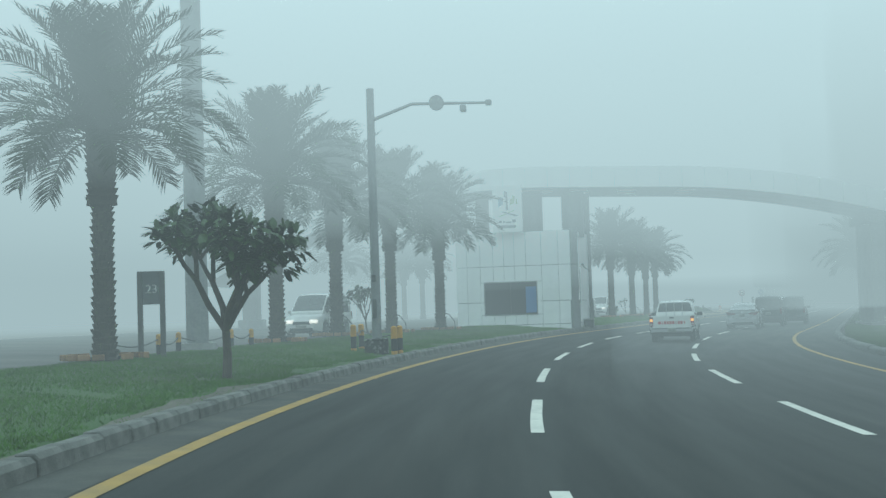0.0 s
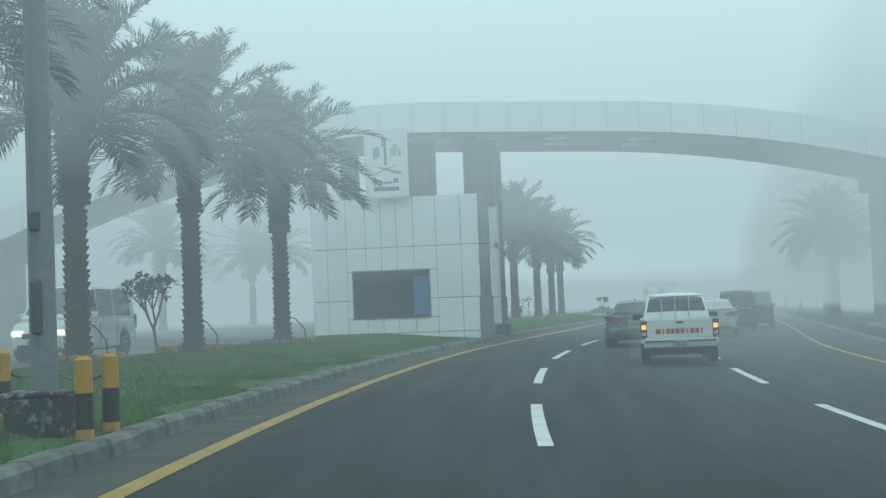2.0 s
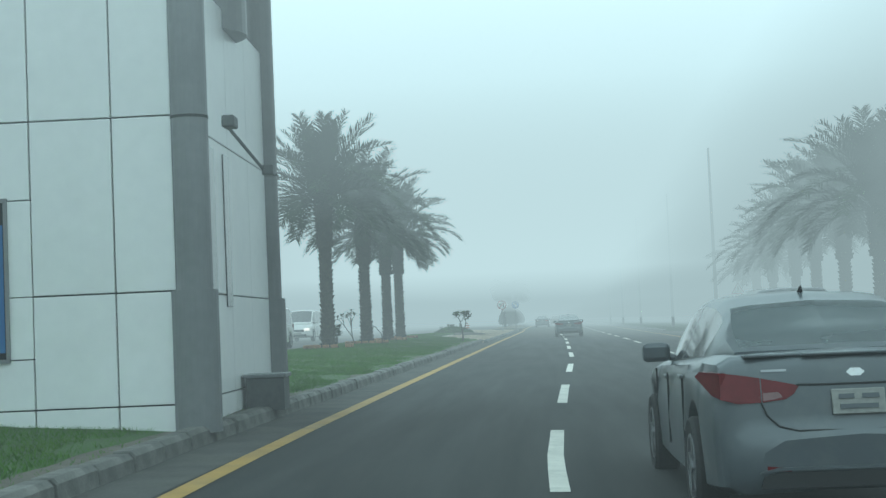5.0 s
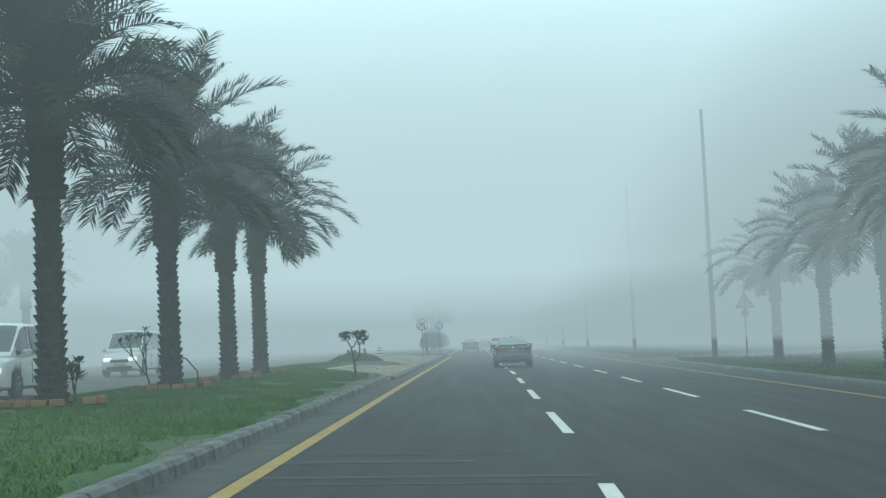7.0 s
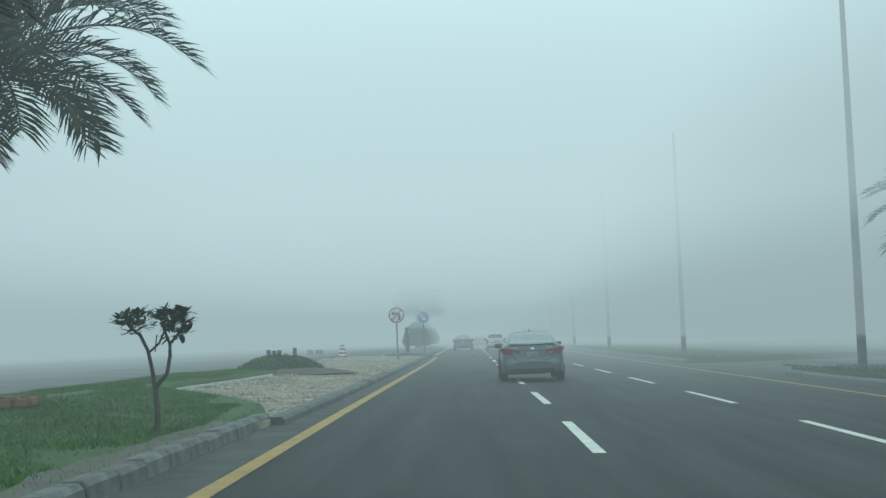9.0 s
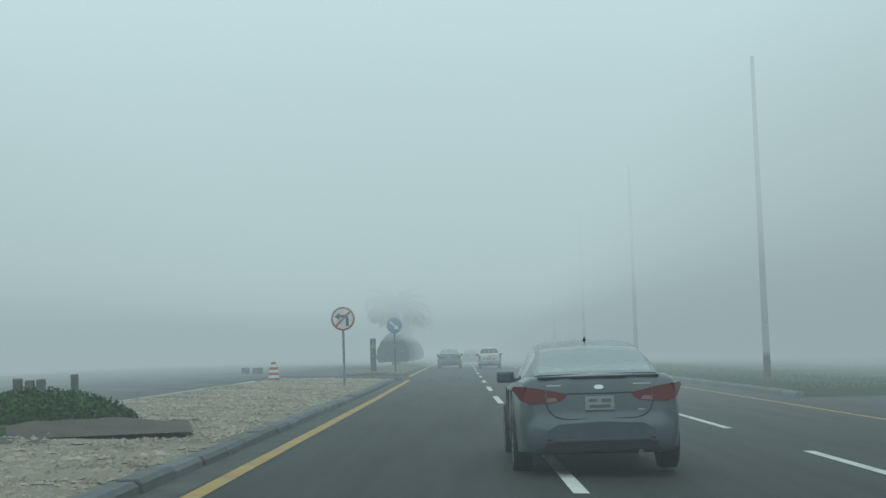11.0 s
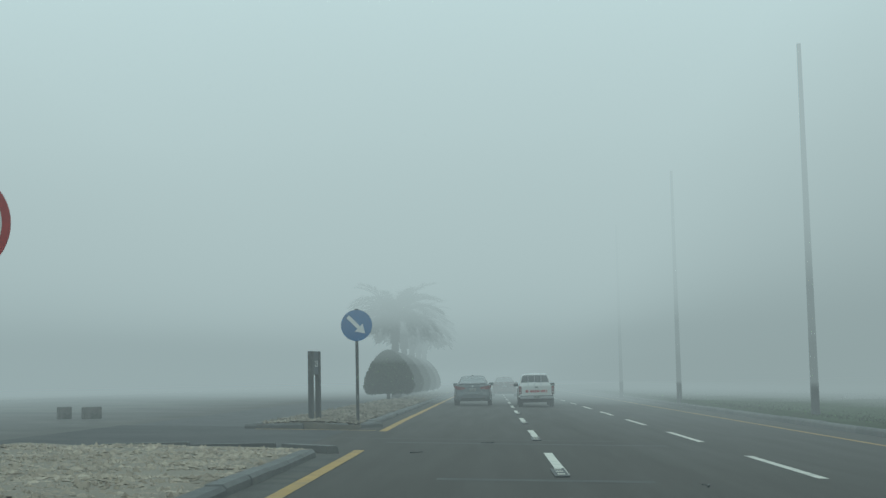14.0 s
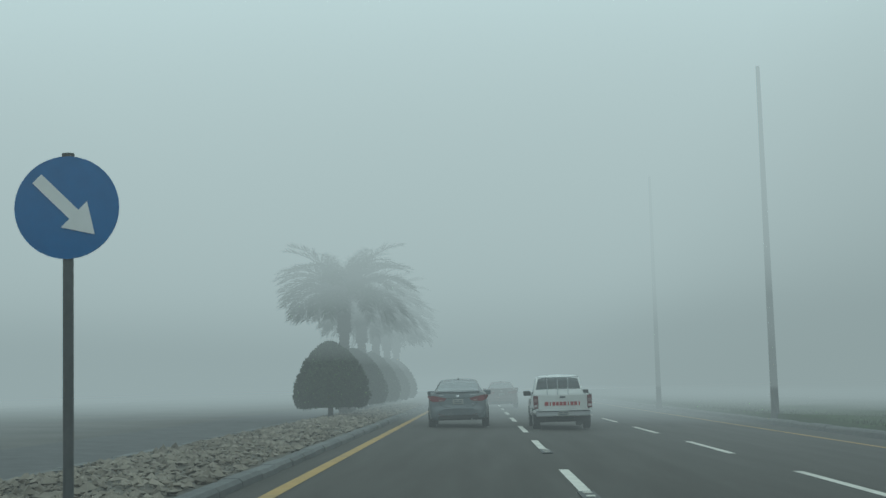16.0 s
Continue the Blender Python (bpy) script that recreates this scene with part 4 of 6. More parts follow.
for x, sx in ((19.6, 1.9), (-14.6, 0.85)):
    bm = B()
    box(bm, 0, 0, (arch(x) - gz(x, 76)) / 2 + 0.08, sx, 3.6 if sx > 1 else 1.2, arch(x) - gz(x, 76) + 0.12, 0, 0.12)
    o = part("bridge_pier", bm, M_CONCRETE)
    part("pier_cap", box(B(), 0, 0, arch(x) - gz(x, 76) - 0.05, sx + 0.5, 4.4 if sx > 1 else 2.6, 0.5, 0, 0.06), M_CONCRETE, o)
    part("plinth", box(B(), 0, 0, 0.3, sx + 0.4, 4.0 if sx > 1 else 1.6, 0.6, 0, 0.05), M_CONCRETE, o)
    o.matrix_basis = pose(x, 76, gz(x, 76) - 0.1)
    tagged(o, "broad grey concrete pier under the bridge end", "pier", "bridge piers")


# ---- plumeria trees ----
def leaf_cluster(bm, at, way, size, rng):
    """A rosette of long leaves at a branch tip."""
    way = way.normalized()
    side = way.orthogonal().normalized()
    other = way.cross(side)
    for k in range(rng.randint(9, 13)):
        a = rng.uniform(0, 6.2832)
        out = (side * math.cos(a) + other * math.sin(a)) * rng.uniform(0.6, 1.0) + way * rng.uniform(0.05, 0.75)
        out.normalize()
        ln = size * rng.uniform(0.7, 1.15)
        w = out.cross(Vector((0, 0, 1)))
        w = (w.normalized() if w.length > 0.1 else side) * ln * 0.17
        b = at + out * 0.03
        sag = Vector((0, 0, -0.18 * ln))
        p = [b, b + out * ln * 0.4 + w, b + out * ln * 0.8 + w * 0.75 + sag * 0.6, b + out * ln + sag, b + out * ln * 0.8 - w * 0.75 + sag * 0.6, b + out * ln * 0.4 - w]
        v = [bm.verts.new(q) for q in p]
        bm.faces.new((v[0], v[1], v[5]))
        bm.faces.new((v[1], v[2], v[4], v[5]))
        bm.faces.new((v[2], v[3], v[4]))


def plumeria(x, y, label, height, spread, forks, seed, leaf=0.26, stem=0.05, turn=0.0, levels=3, lean=(0, 0), fill=None):
    rng = random.Random(seed)
    t = holder("plumeria_tree", pose(x, y, gz(x, y) + 0.15, 0, 0, turn), label, "tree")
    wood, leaves = B(), B()
    tips = []

    def grow(a, way, ln, r, level):
        b = a + way * ln
        mid = a + way * ln * 0.5 + Vector((rng.uniform(-1, 1), rng.uniform(-1, 1), 0)) * ln * 0.06
        tube(wood, a, mid, r, r * 0.9, 8)
        tube(wood, mid, b, r * 0.9, r * 0.78, 8)
        if level == 0:
            tips.append((b, way))
            return
        n = forks if level == levels else rng.choice((2, 2, 3))
        base = rng.uniform(0, 6.28)
        for k in range(n):
            an = base + 6.2832 * k / n + rng.uniform(-0.4, 0.4)
            out = Vector((math.cos(an), math.sin(an), 0))
            tilt = spread * rng.uniform(0.65, 1.15)
            w = (way * 0.9 + out * tilt + Vector((0, 0, 0.32))).normalized()
            grow(b, w, ln * rng.uniform(0.62, 0.92) * (1.25 if level == levels else 1.0), r * 0.72, level - 1)

    first = Vector((lean[0], lean[1], 1)).normalized()
    grow(Vector((0, 0, -0.05)), first, height * 0.27, stem, levels)
    for b, way in tips:
        leaf_cluster(leaves, b, way, leaf, rng)
        if levels > 1:
            for k in range(fill if fill is not None else (5 if levels > 2 else 2)):
                leaf_cluster(leaves, b - way * rng.uniform(0.1, 0.35) + Vector((rng.uniform(-1, 1), rng.uniform(-1, 1), rng.uniform(-0.4, 0.7))) * (0.28 if levels > 2 else 0.15), way, leaf, rng)
    part("trunk", wood, M_TWIG, t, smooth=True)
    part("crown", leaves, M_LEAF, t, "dense rosettes of long dark green leaves")
    return t


plumeria(-3.4, 24.6, "bushy plumeria with forked stems and a dense dark crown", 3.2, 0.95, 5, 5, 0.30, 0.085, 0, 3, fill=7)
plumeria(-5.8, 59.4, "young thin plumeria with sparse leaf clusters on the lawn", 2.35, 0.62, 4, 8, 0.26, 0.045, 30, 3, (-0.2, 0), 1)
plumeria(6.75, 107.5, "small dense sapling growing against a palm trunk", 1.2, 0.25, 3, 3, 0.20, 0.022, 0, 2, fill=1)
plumeria(8.0, 115.4, "leaning plumeria sapling with sparse clusters beside a palm", 1.9, 0.5, 3, 21, 0.20, 0.025, 60, 2, (-0.5, 0.1), 0)


def forked_sapling(x, y, label, limbs, tips, seed):
    """A young plumeria with two slender stems and rosettes at the given tips."""
    rng = random.Random(seed)
    t = holder("plumeria_tree", pose(x, y, gz(x, y) + 0.12), label, "tree")
    wood, leaves = B(), B()
    for pts, r in limbs:
        for k, (a, b) in enumerate(zip(pts, pts[1:])):
            tube(wood, a, b, r * (1 - 0.1 * k), r * (1 - 0.1 * (k + 1)), 9)
    for p in tips:
        for k in range(4):
            leaf_cluster(leaves, Vector(p) + Vector((rng.uniform(-1, 1), rng.uniform(-1, 1), rng.uniform(-1, 1))) * 0.06, Vector((rng.uniform(-0.5, 0.5), rng.uniform(-0.5, 0.5), 1)), 0.19, rng)
    part("trunk", wood, M_TWIG, t, smooth=True)
    part("crown", leaves, M_LEAF, t, "flat-topped rosettes of long dark green leaves")
    return t


forked_sapling(*rd(104.6, -1.5).xy, "slender forked plumeria sapling with flat leafy top", (
    (((0, 0, -0.042), (0.017, 0, 0.284), (-0.009, 0, 0.567)), 0.040), (((-0.009, 0, 0.551), (-0.042, 0.017, 0.793), (-0.083, 0.033, 1.002), (-0.184, 0.066, 1.219)), 0.027),
    (((-0.009, 0, 0.551), (0.134, -0.033, 0.718), (0.175, -0.05, 0.935), (0.175, -0.017, 1.085)), 0.027), (((0.175, -0.017, 1.068), (0.083, 0.042, 1.335)), 0.018), (((0.175, -0.017, 1.068), (0.317, -0.083, 1.235)), 0.018),
    (((-0.066, 0.025, 0.984), (0.05, 0.083, 1.085), (0.167, 0.134, 1.352)), 0.015), (((-0.15, 0.05, 1.168), (-0.301, -0.083, 1.302)), 0.016), (((0, 0, 0.984), (0.025, 0, 1.186)), 0.008)),
    ((-0.217, 0.066, 1.252), (-0.334, -0.101, 1.335), (-0.15, -0.083, 1.352), (-0.25, 0.125, 1.386), (0.066, 0.05, 1.386), (0.184, 0.15, 1.402), (0.334, 0.083, 1.402), (0.334, -0.101, 1.235), (0.184, -0.134, 1.219), (0.284, -0.017, 1.318)), 14)

# ---- ring edging round palm feet ----
BRICK_MESH = box(B(), 0, 0, 0.06, 0.24, 0.10, 0.12, 0, 0.012)
brick_me = bpy.data.meshes.new("edging_brick")
BRICK_MESH.to_mesh(brick_me)
BRICK_MESH.free()
brick_me.materials.append(M_BRICK)
for x, y, v, turn, sc in PALM_SPOTS:
    ring = holder("tree_ring", pose(x, y, gz(x, y) + 0.27, 0, 0, 0), "low worn orange brick ring round a palm foot", "edging", "palm foot rings")
    for k in range(18):
        a = 6.2832 * k / 18
        if random.Random(int(x * 10) + k).random() < 0.15:
            continue
        o = new("brick", brick_me)
        o.matrix_basis = pose(0.86 * math.cos(a), 0.86 * math.sin(a), 0, 0, 0, math.degrees(a) + 90 + (k * 37 % 9) - 4)
        o.parent = ring

# ---- street furniture ----
mast = holder("lighting_mast", pose(-7.28, 37.2, gz(-7.28, 37.2) + 0.1), "broad pale grey round steel mast on a concrete foot", "mast")
bm = B()
tube(bm, (0, 0, 0), (0, 0, 18), 0.30, 0.24, 28)
part("shaft", bm, M_STEEL, mast)
bm = B()
tube(bm, (0, 0, -0.1), (0, 0, 0.3), 0.55, 0.5, 28)
part("foot", bm, M_CONCRETE, mast)


def bollard(x, y, group, label, h=0.85, r=0.075, mats=(M_BOLLARD_YELLOW, M_BOLLARD_BLACK, M_BOLLARD_YELLOW)):
    b = holder("bollard", pose(x, y, gz(x, y) + 0.15), label, "bollard", group)
    cuts = [0, 0.12 * h, 0.58 * h, h]
    for k, m in enumerate(mats):
        bm = B()
        tube(bm, (0, 0, cuts[k]), (0, 0, cuts[k + 1]), r, n=18)
        part("band", bm, m, b)
    bm = B()
    tube(bm, (0, 0, h), (0, 0, h + 0.03), r * 0.95, r * 0.5, 18)
    part("cap", bm, mats[2], b)
    return b


def chain(a, b, z, sag=0.16):
    bm = B()
    a, b = Vector((*a, z + gz(*a))), Vector((*b, z + gz(*b)))
    pts = [a.lerp(b, t / 8) - Vector((0, 0, sag * 4 * (t / 8) * (1 - t / 8))) for t in range(9)]
    for p, q in zip(pts, pts[1:]):
        tube(bm, p, q, 0.016, n=6)
    return tagged(part("chain", bm, M_DARK_STEEL), "dark sagging chain slung between two bollards", "chain", "bollard chains")


GREYS = (M_BOLLARD_BLACK, M_BOLLARD_BLACK, M_BOLLARD_YELLOW)
old = [(-7.75, 31.2), (-7.2, 33.4), (-7.35, 35.6), (-7.1, 40.2), (-6.7, 41.0)]
for x, y in old:
    bollard(x, y, "bollards round the mast", "weathered dark bollard with a faded orange top", 0.54, 0.07, GREYS)
for a, b in zip(old, old[1:]):
    chain(a, b, 0.60)
guard = [(-3.3, 38.5), (-3.3, 40.0), (-1.93, 36.4), (-1.88, 37.2)]
for x, y in guard:
    bollard(x, y, "guard posts round the camera pole", "bright yellow and black banded guard post", 0.70, 0.08)
chain(guard[0], guard[1], 0.72)
chain(guard[1], guard[3], 0.72)

pole = holder("camera_pole", pose(-2.46, 37.05, gz(-2.46, 37.05) + 0.12), "tall grey traffic camera pole with a long arm", "pole")
bm = B()
tube(bm, (0, 0, 0), (0, 0, 7.0), 0.13, 0.10, 20)
part("shaft", bm, M_STEEL, pole)
bm = B()
tube(bm, (0, 0, 6.15), (1.1, 0, 6.55), 0.05, 0.045, 12)
tube(bm, (1.1, 0, 6.55), (3.15, 0, 6.50), 0.045, 0.035, 12)
part("arm", bm, M_STEEL, pole)
bm = B()
tube(bm, (1.75, -0.05, 6.55), (1.75, 0.05, 6.55), 0.20, n=28)
part("radar_disc", bm, M_STEEL, pole, "grey round radar disc")
bm = B()
box(bm, 2.45, 0, 6.37, 0.16, 0.34, 0.16, 0, 0.02)
part("camera_housing", bm, M_STEEL, pole)
bm = B()
box(bm, 3.12, 0, 6.50, 0.16, 0.2, 0.14, 0, 0.02)
part("end_housing", bm, M_STEEL, pole)
for q in (1.2, 2.0):
    bm = B()
    box(bm, -0.02, -0.13, q, 0.10, 0.08, 0.50 if q < 1.5 else 0.18, 0, 0.02)
    part("junction_box", bm, M_DARK_STEEL, pole)
wreck = holder("broken_concrete_block", pose(-2.43, 36.65, gz(-2.43, 36.65) + 0.12), "broken whitewashed concrete foot of the camera pole", "concrete block")
bm = B()
box(bm, -0.05, 0.35, 0.18, 0.62, 0.60, 0.40, 6, 0.05)
for v in bm.verts:
    v.co += Vector([noise.noise(v.co * 5 + Vector((k * 7, 0, 0))) * 0.05 for k in range(3)])
part("block", bm, M_FLAKED, wreck)
bm = B()
box(bm, -0.05, 0.33, 0.40, 0.60, 0.56, 0.05, 2, 0.02)
part("slab", bm, M_FLAKED, wreck, "chipped pale slab")


def text_mesh(words, size, material, parent, m, name="lettering"):
    cu = bpy.data.curves.new(name, "FONT")
    cu.body, cu.size, cu.align_x, cu.align_y, cu.extrude = words, size, "CENTER", "CENTER", 0.003
    cu.materials.append(material)
    o = new(name, cu)
    o.matrix_basis = m
    o.parent = parent
    return o


def number_sign(x, y, turn, h, panel_h, w, label):
    s = holder("number_sign", pose(x, y, gz(x, y) + 0.12, 0, 0, turn), label, "sign", "number signs")
    for dx in (-w / 2 + 0.06, w / 2 - 0.06):
        bm = B()
        box(bm, dx, 0, h / 2, 0.11, 0.13, h, 0, 0.008)
        part("post", bm, M_DARK_STEEL, s)
    bm = B()
    box(bm, 0.0, 0.0, h - panel_h / 2, w - 0.24, 0.10, panel_h, 0, 0.006)
    part("panel", bm, M_SIGN_GREY, s)
    text_mesh("23", panel_h * 0.36, M_SIGN_WHITE, s, pose(0.02, -0.055, h - panel_h * 0.55, 90, 0, 0))
    return s


number_sign(-6.85, 31.7, 8, 2.05, 0.75, 0.62, "grey twin-post number sign on the lawn")
number_sign(30.55, 203.1, 63, 1.85, 0.62, 0.62, "dark twin-post number sign standing on rubble")


def disc(bm, r, y0, y1, n=48, z=0.0):
    tube(bm, (0, y0, z), (0, y1, z), r, n=n)
    return bm


def round_sign(name, x, y, z, r, turn, label, post_mat):
    s = holder(name, pose(x, y, gz(x, y) + 0.05, 0, 0, turn), label, "road sign")
    bm = B()
    tube(bm, (0, 0.04, 0), (0, 0.04, z + r * 0.98), 0.042, n=14)
    part("post", bm, post_mat, s)
    return s


nl = round_sign("no_left_turn_sign", 25.6, 177.4, 2.36, 0.41, -10, "round no-left-turn sign with a faded red rim on a steel post", M_STEEL)
bm = disc(B(), 0.41, -0.012, 0.0, z=2.36)
part("rim", bm, M_SIGN_RED, nl)
bm = disc(B(), 0.345, -0.017, -0.002, z=2.36)
part("face", bm, M_SIGN_WHITE, nl)
flat("arrow", [(0.20, 2.11), (0.20, 2.36), (0.16, 2.45), (0.07, 2.49), (-0.11, 2.49), (-0.11, 2.57), (-0.29, 2.44), (-0.11, 2.32), (-0.11, 2.40), (0.05, 2.40), (0.10, 2.36), (0.10, 2.11)], M_SIGN_BLACK, nl, y=-0.023, thick=0.005)
flat("slash", [(-0.27, 2.14), (-0.22, 2.09), (0.28, 2.58), (0.23, 2.63)], M_SIGN_RED, nl, y=-0.03, thick=0.005)
kr = round_sign("keep_right_sign", 31.6, 202.3, 2.60, 0.41, -8, "round blue direction sign with a slanting white arrow", M_DARK_STEEL)
bm = disc(B(), 0.41, -0.012, 0.0, z=2.60)
part("face", bm, M_SIGN_BLUE, kr)
c45 = math.sqrt(0.5)
arrow = [(-0.05, 0.33), (0.05, 0.33), (0.05, -0.08), (0.145, -0.08), (0.0, -0.31), (-0.145, -0.08), (-0.05, -0.08)]
flat("arrow", [(c45 * (x - z) * 1.0, 2.60 + c45 * (x + z)) for x, z in arrow], M_SIGN_WHITE, kr, y=-0.018, thick=0.005)
bm = B()
tube(bm, (0, 0.04, 2.96), (0, 0.04, 3.04), 0.05, n=14)
part("cap", bm, M_TRIM, kr)
ws = holder("warning_sign", pose(34.9, 142.8, gz(34.9, 142.8) + 0.1, 0, 0, -10), "triangular red-rimmed warning sign above a small orange plate", "road sign")
bm = B()
tube(bm, (0, 0.03, 0), (0, 0.03, 3.2), 0.04, n=12)
part("post", bm, M_STEEL, ws)
flat("rim", [(-0.47, 2.55), (0.47, 2.55), (0.0, 3.36)], M_SIGN_RED, ws, y=-0.012, thick=0.012)
flat("face", [(-0.33, 2.63), (0.33, 2.63), (0.0, 3.20)], M_SIGN_WHITE, ws, y=-0.017, thick=0.004)
flat("symbol", [(-0.03, 2.68), (0.03, 2.68), (0.03, 2.86), (0.12, 2.96), (0.03, 2.94), (0.03, 3.06), (-0.03, 3.06)], M_SIGN_BLACK, ws, y=-0.022, thick=0.004)
bm = disc(B(), 0.20, -0.01, 0.0, n=8, z=2.32)
part("plate", bm, M_ORANGE, ws, "faded orange octagonal plate")

for x, y in ((34.1, 144.8), (41.5, 178.1), (47.1, 208.0), (52.5, 235.2), (57.4, 260.3)):
    lp = holder("street_lamp", pose(x, y, gz(x, y) + 0.05, 0, 0, heading(200)), "tall tapered grey street lamp post on the verge", "street lamp", "verge street lamps")
    bm = B()
    tube(bm, (0, 0, 0), (0, 0, 12.4), 0.14, 0.07, 18)
    part("shaft", bm, M_DARK_STEEL, lp)
    bm = B()
    tube(bm, (0, 0, 0), (0, 0, 0.34), 0.17, 0.15, 18)
    part("foot", bm, M_DARK_STEEL, lp)
bm = B()
for k in range(9):
    box(bm, math.sin(k * 2.1) * 0.2, k * 0.35 - 1.4, 0.18, 0.5, 0.42, 0.35, k * 31, 0.06)
for v in bm.verts:
    v.co += Vector((noise.noise(v.co * 2), noise.noise(v.co * 2 + Vector((5, 0, 0))), 0)) * 0.06
o = tagged(part("concrete_rubble", bm, M_TARRED_KERB), "dark broken concrete pieces round the kerb end", "rubble", kind="stuff")
o.matrix_basis = on_road(131.2, 13.0, 0)

barrel = holder("traffic_barrel", pose(24.0, 187.6, gz(24.0, 187.6) + 0.05), "red and white banded traffic barrel on gravel", "traffic barrel")
zb = 0.0
for k, (hh, rr) in enumerate(((0.14, 0.24), (0.11, 0.22), (0.11, 0.21), (0.11, 0.20), (0.11, 0.185), (0.11, 0.17), (0.10, 0.11))):
    bm = B()
    tube(bm, (0, 0, zb), (0, 0, zb + hh), rr, rr - 0.01, 20)
    part("band", bm, M_ORANGE if k % 2 == 0 else M_SIGN_WHITE, barrel)
    zb += hh
for x, y, sx in ((24.6, 206.0, 0.5), (23.9, 205.6, 0.35)):
    bm = B()
    box(bm, 0, 0, 0.16, sx, 0.3, 0.34, 20, 0.03)
    o = tagged(part("concrete_block", bm, M_KERB), "small broken concrete block beside the crossing", "concrete block", "crossing blocks")
    o.matrix_basis = pose(x, y, gz(x, y) + 0.06)


# ---- clipped bushes and the low shrub mound ----
def leafy(name, x, y, z, label, category, shape, count, size, material, seed, group=""):
    """A shrub: a dark core with thousands of small leaves over it, inside the outline shape(a, t) -> radius, height."""
    rng = random.Random(seed)
    t = holder(name, pose(x, y, z), label, category, group)
    core = B()
    rows = []
    for i in range(11):
        row = []
        for k in range(20):
            a = 6.2832 * k / 20
            r, h = shape(a, i / 10)
            row.append(core.verts.new((r * 0.93 * math.cos(a), r * 0.93 * math.sin(a), h)))
        rows.append(row)
    for p, q in zip(rows, rows[1:]):
        for k in range(20):
            core.faces.new((p[k], p[(k + 1) % 20], q[(k + 1) % 20], q[k]))
    core.faces.new(rows[0])
    core.faces.new(rows[-1])
    part("inner_foliage", core, material, t, smooth=True)
    verts, faces = [], []
    for k in range(count):
        a, u = rng.uniform(0, 6.2832), rng.random()
        r, h = shape(a, u)
        r *= rng.uniform(0.9, 1.06)
        c = Vector((r * math.cos(a), r * math.sin(a), h + rng.uniform(-0.05, 0.05)))
        e = Vector((rng.gauss(0, 1), rng.gauss(0, 1), rng.gauss(0, 1))).normalized() * size
        f = Vector((rng.gauss(0, 1), rng.gauss(0, 1), rng.gauss(0, 1))).normalized() * size * 0.6
        i = len(verts)
        verts += [c - e, c + f, c + e, c - f]
        faces.append((i, i + 1, i + 2, i + 3))
    mesh_part("leaves", verts, faces, material, t)
    return t


def egg(r, h, z0):
    return lambda a, u: (r * (0.86 + 0.14 * math.sin(min(1.0, u * 4.5) * 1.57)) * max(0.0, 1 - max(0.0, (u - 0.16) / 0.84) ** 1.7) ** 0.62 * (1 + 0.05 * math.sin(3 * a + 1 + 2 * u)), z0 + h * u)


for k, (s, d, r, h) in enumerate(((222.5, -3.0, 1.32, 2.3), (230.6, -2.9, 1.3, 2.25), (239.0, -2.85, 1.3, 2.3), (247.5, -2.8, 1.3, 2.2), (256.0, -2.8, 1.3, 2.3))):
    p = rd(s, d)
    t = leafy("clipped_tree", p.x, p.y, p.z + 0.1, "dark clipped egg-shaped tree on a short stem", "tree", egg(r, h, 0.34), 6500, 0.075, M_HEDGE, 30 + k, "clipped median trees")
    bm = B()
    tube(bm, (0, 0, -0.05), (0, 0, 0.6), 0.10, 0.09, 12)
    part("stem", bm, M_TWIG, t)
leafy("shrub_mound", 17.55, 152.6, gz(17.55, 152.6) + 0.1, "low spreading green shrub mound beside the gravel", "shrub", lambda a, u: (1.32 * math.sqrt(max(0.02, 1 - u ** 1.6)) * (1 + 0.14 * math.sin(2 * a + 0.5) + 0.10 * math.sin(5 * a)), (0.52 + 0.08 * math.sin(3 * a)) * u), 9000, 0.038, M_LOW_SHRUB, 51)
for dx, w, h in ((-0.28, 0.13, 0.46), (-0.10, 0.13, 0.43), (0.07, 0.13, 0.44), (0.58, 0.11, 0.5)):
    bm = B()
    box(bm, 0, 0, h / 2, w, 0.3, h, 0, 0.02)
    o = tagged(part("utility_box", bm, M_KERB), "small grey utility box among low shrubs", "utility box", "boxes in the shrubs")
    o.matrix_basis = pose(17.55 + dx, 153.0, gz(17.6, 153) + 0.42)

# bare earth heap under the shrubs
heap = B()
bmesh.ops.create_grid(heap, x_segments=14, y_segments=14, size=2.0)
for v in heap.verts:
    r = v.co.length / 2.0
    v.co.z = 0.20 * max(0.0, 1 - r * r) + 0.05 * noise.noise(v.co * 2.5) * max(0.0, 1 - r) - 0.02
o = tagged(part("earth_heap", heap, M_HEAP, smooth=True), "low heap of bare brown earth beside the shrubs", "soil heap", kind="structure")
o.matrix_basis = pose(17.9, 152.2, gz(17.9, 152.2) + 0.12)

# bent irrigation pipes beside palm feet
for x, y, turn in ((-4.5, 57.0, 0), (-3.0, 62.9, 10), (-5.9, 51.7, 5), (8.4, 114.6, 0)):
    bm = B()
    pts = [(0.62, -0.25, 0.0), (0.60, -0.28, 0.42), (0.36, -0.22, 0.72), (0.20, -0.16, 0.78)]
    for p, q in zip(pts, pts[1:]):
        tube(bm, p, q, 0.016, n=8)
    o = tagged(part("irrigation_pipe", bm, M_TRIM), "thin bent black watering pipe beside a palm trunk", "pipe", "watering pipes")
    o.matrix_basis = pose(x, y, gz(x, y) + 0.22, 0, 0, turn)
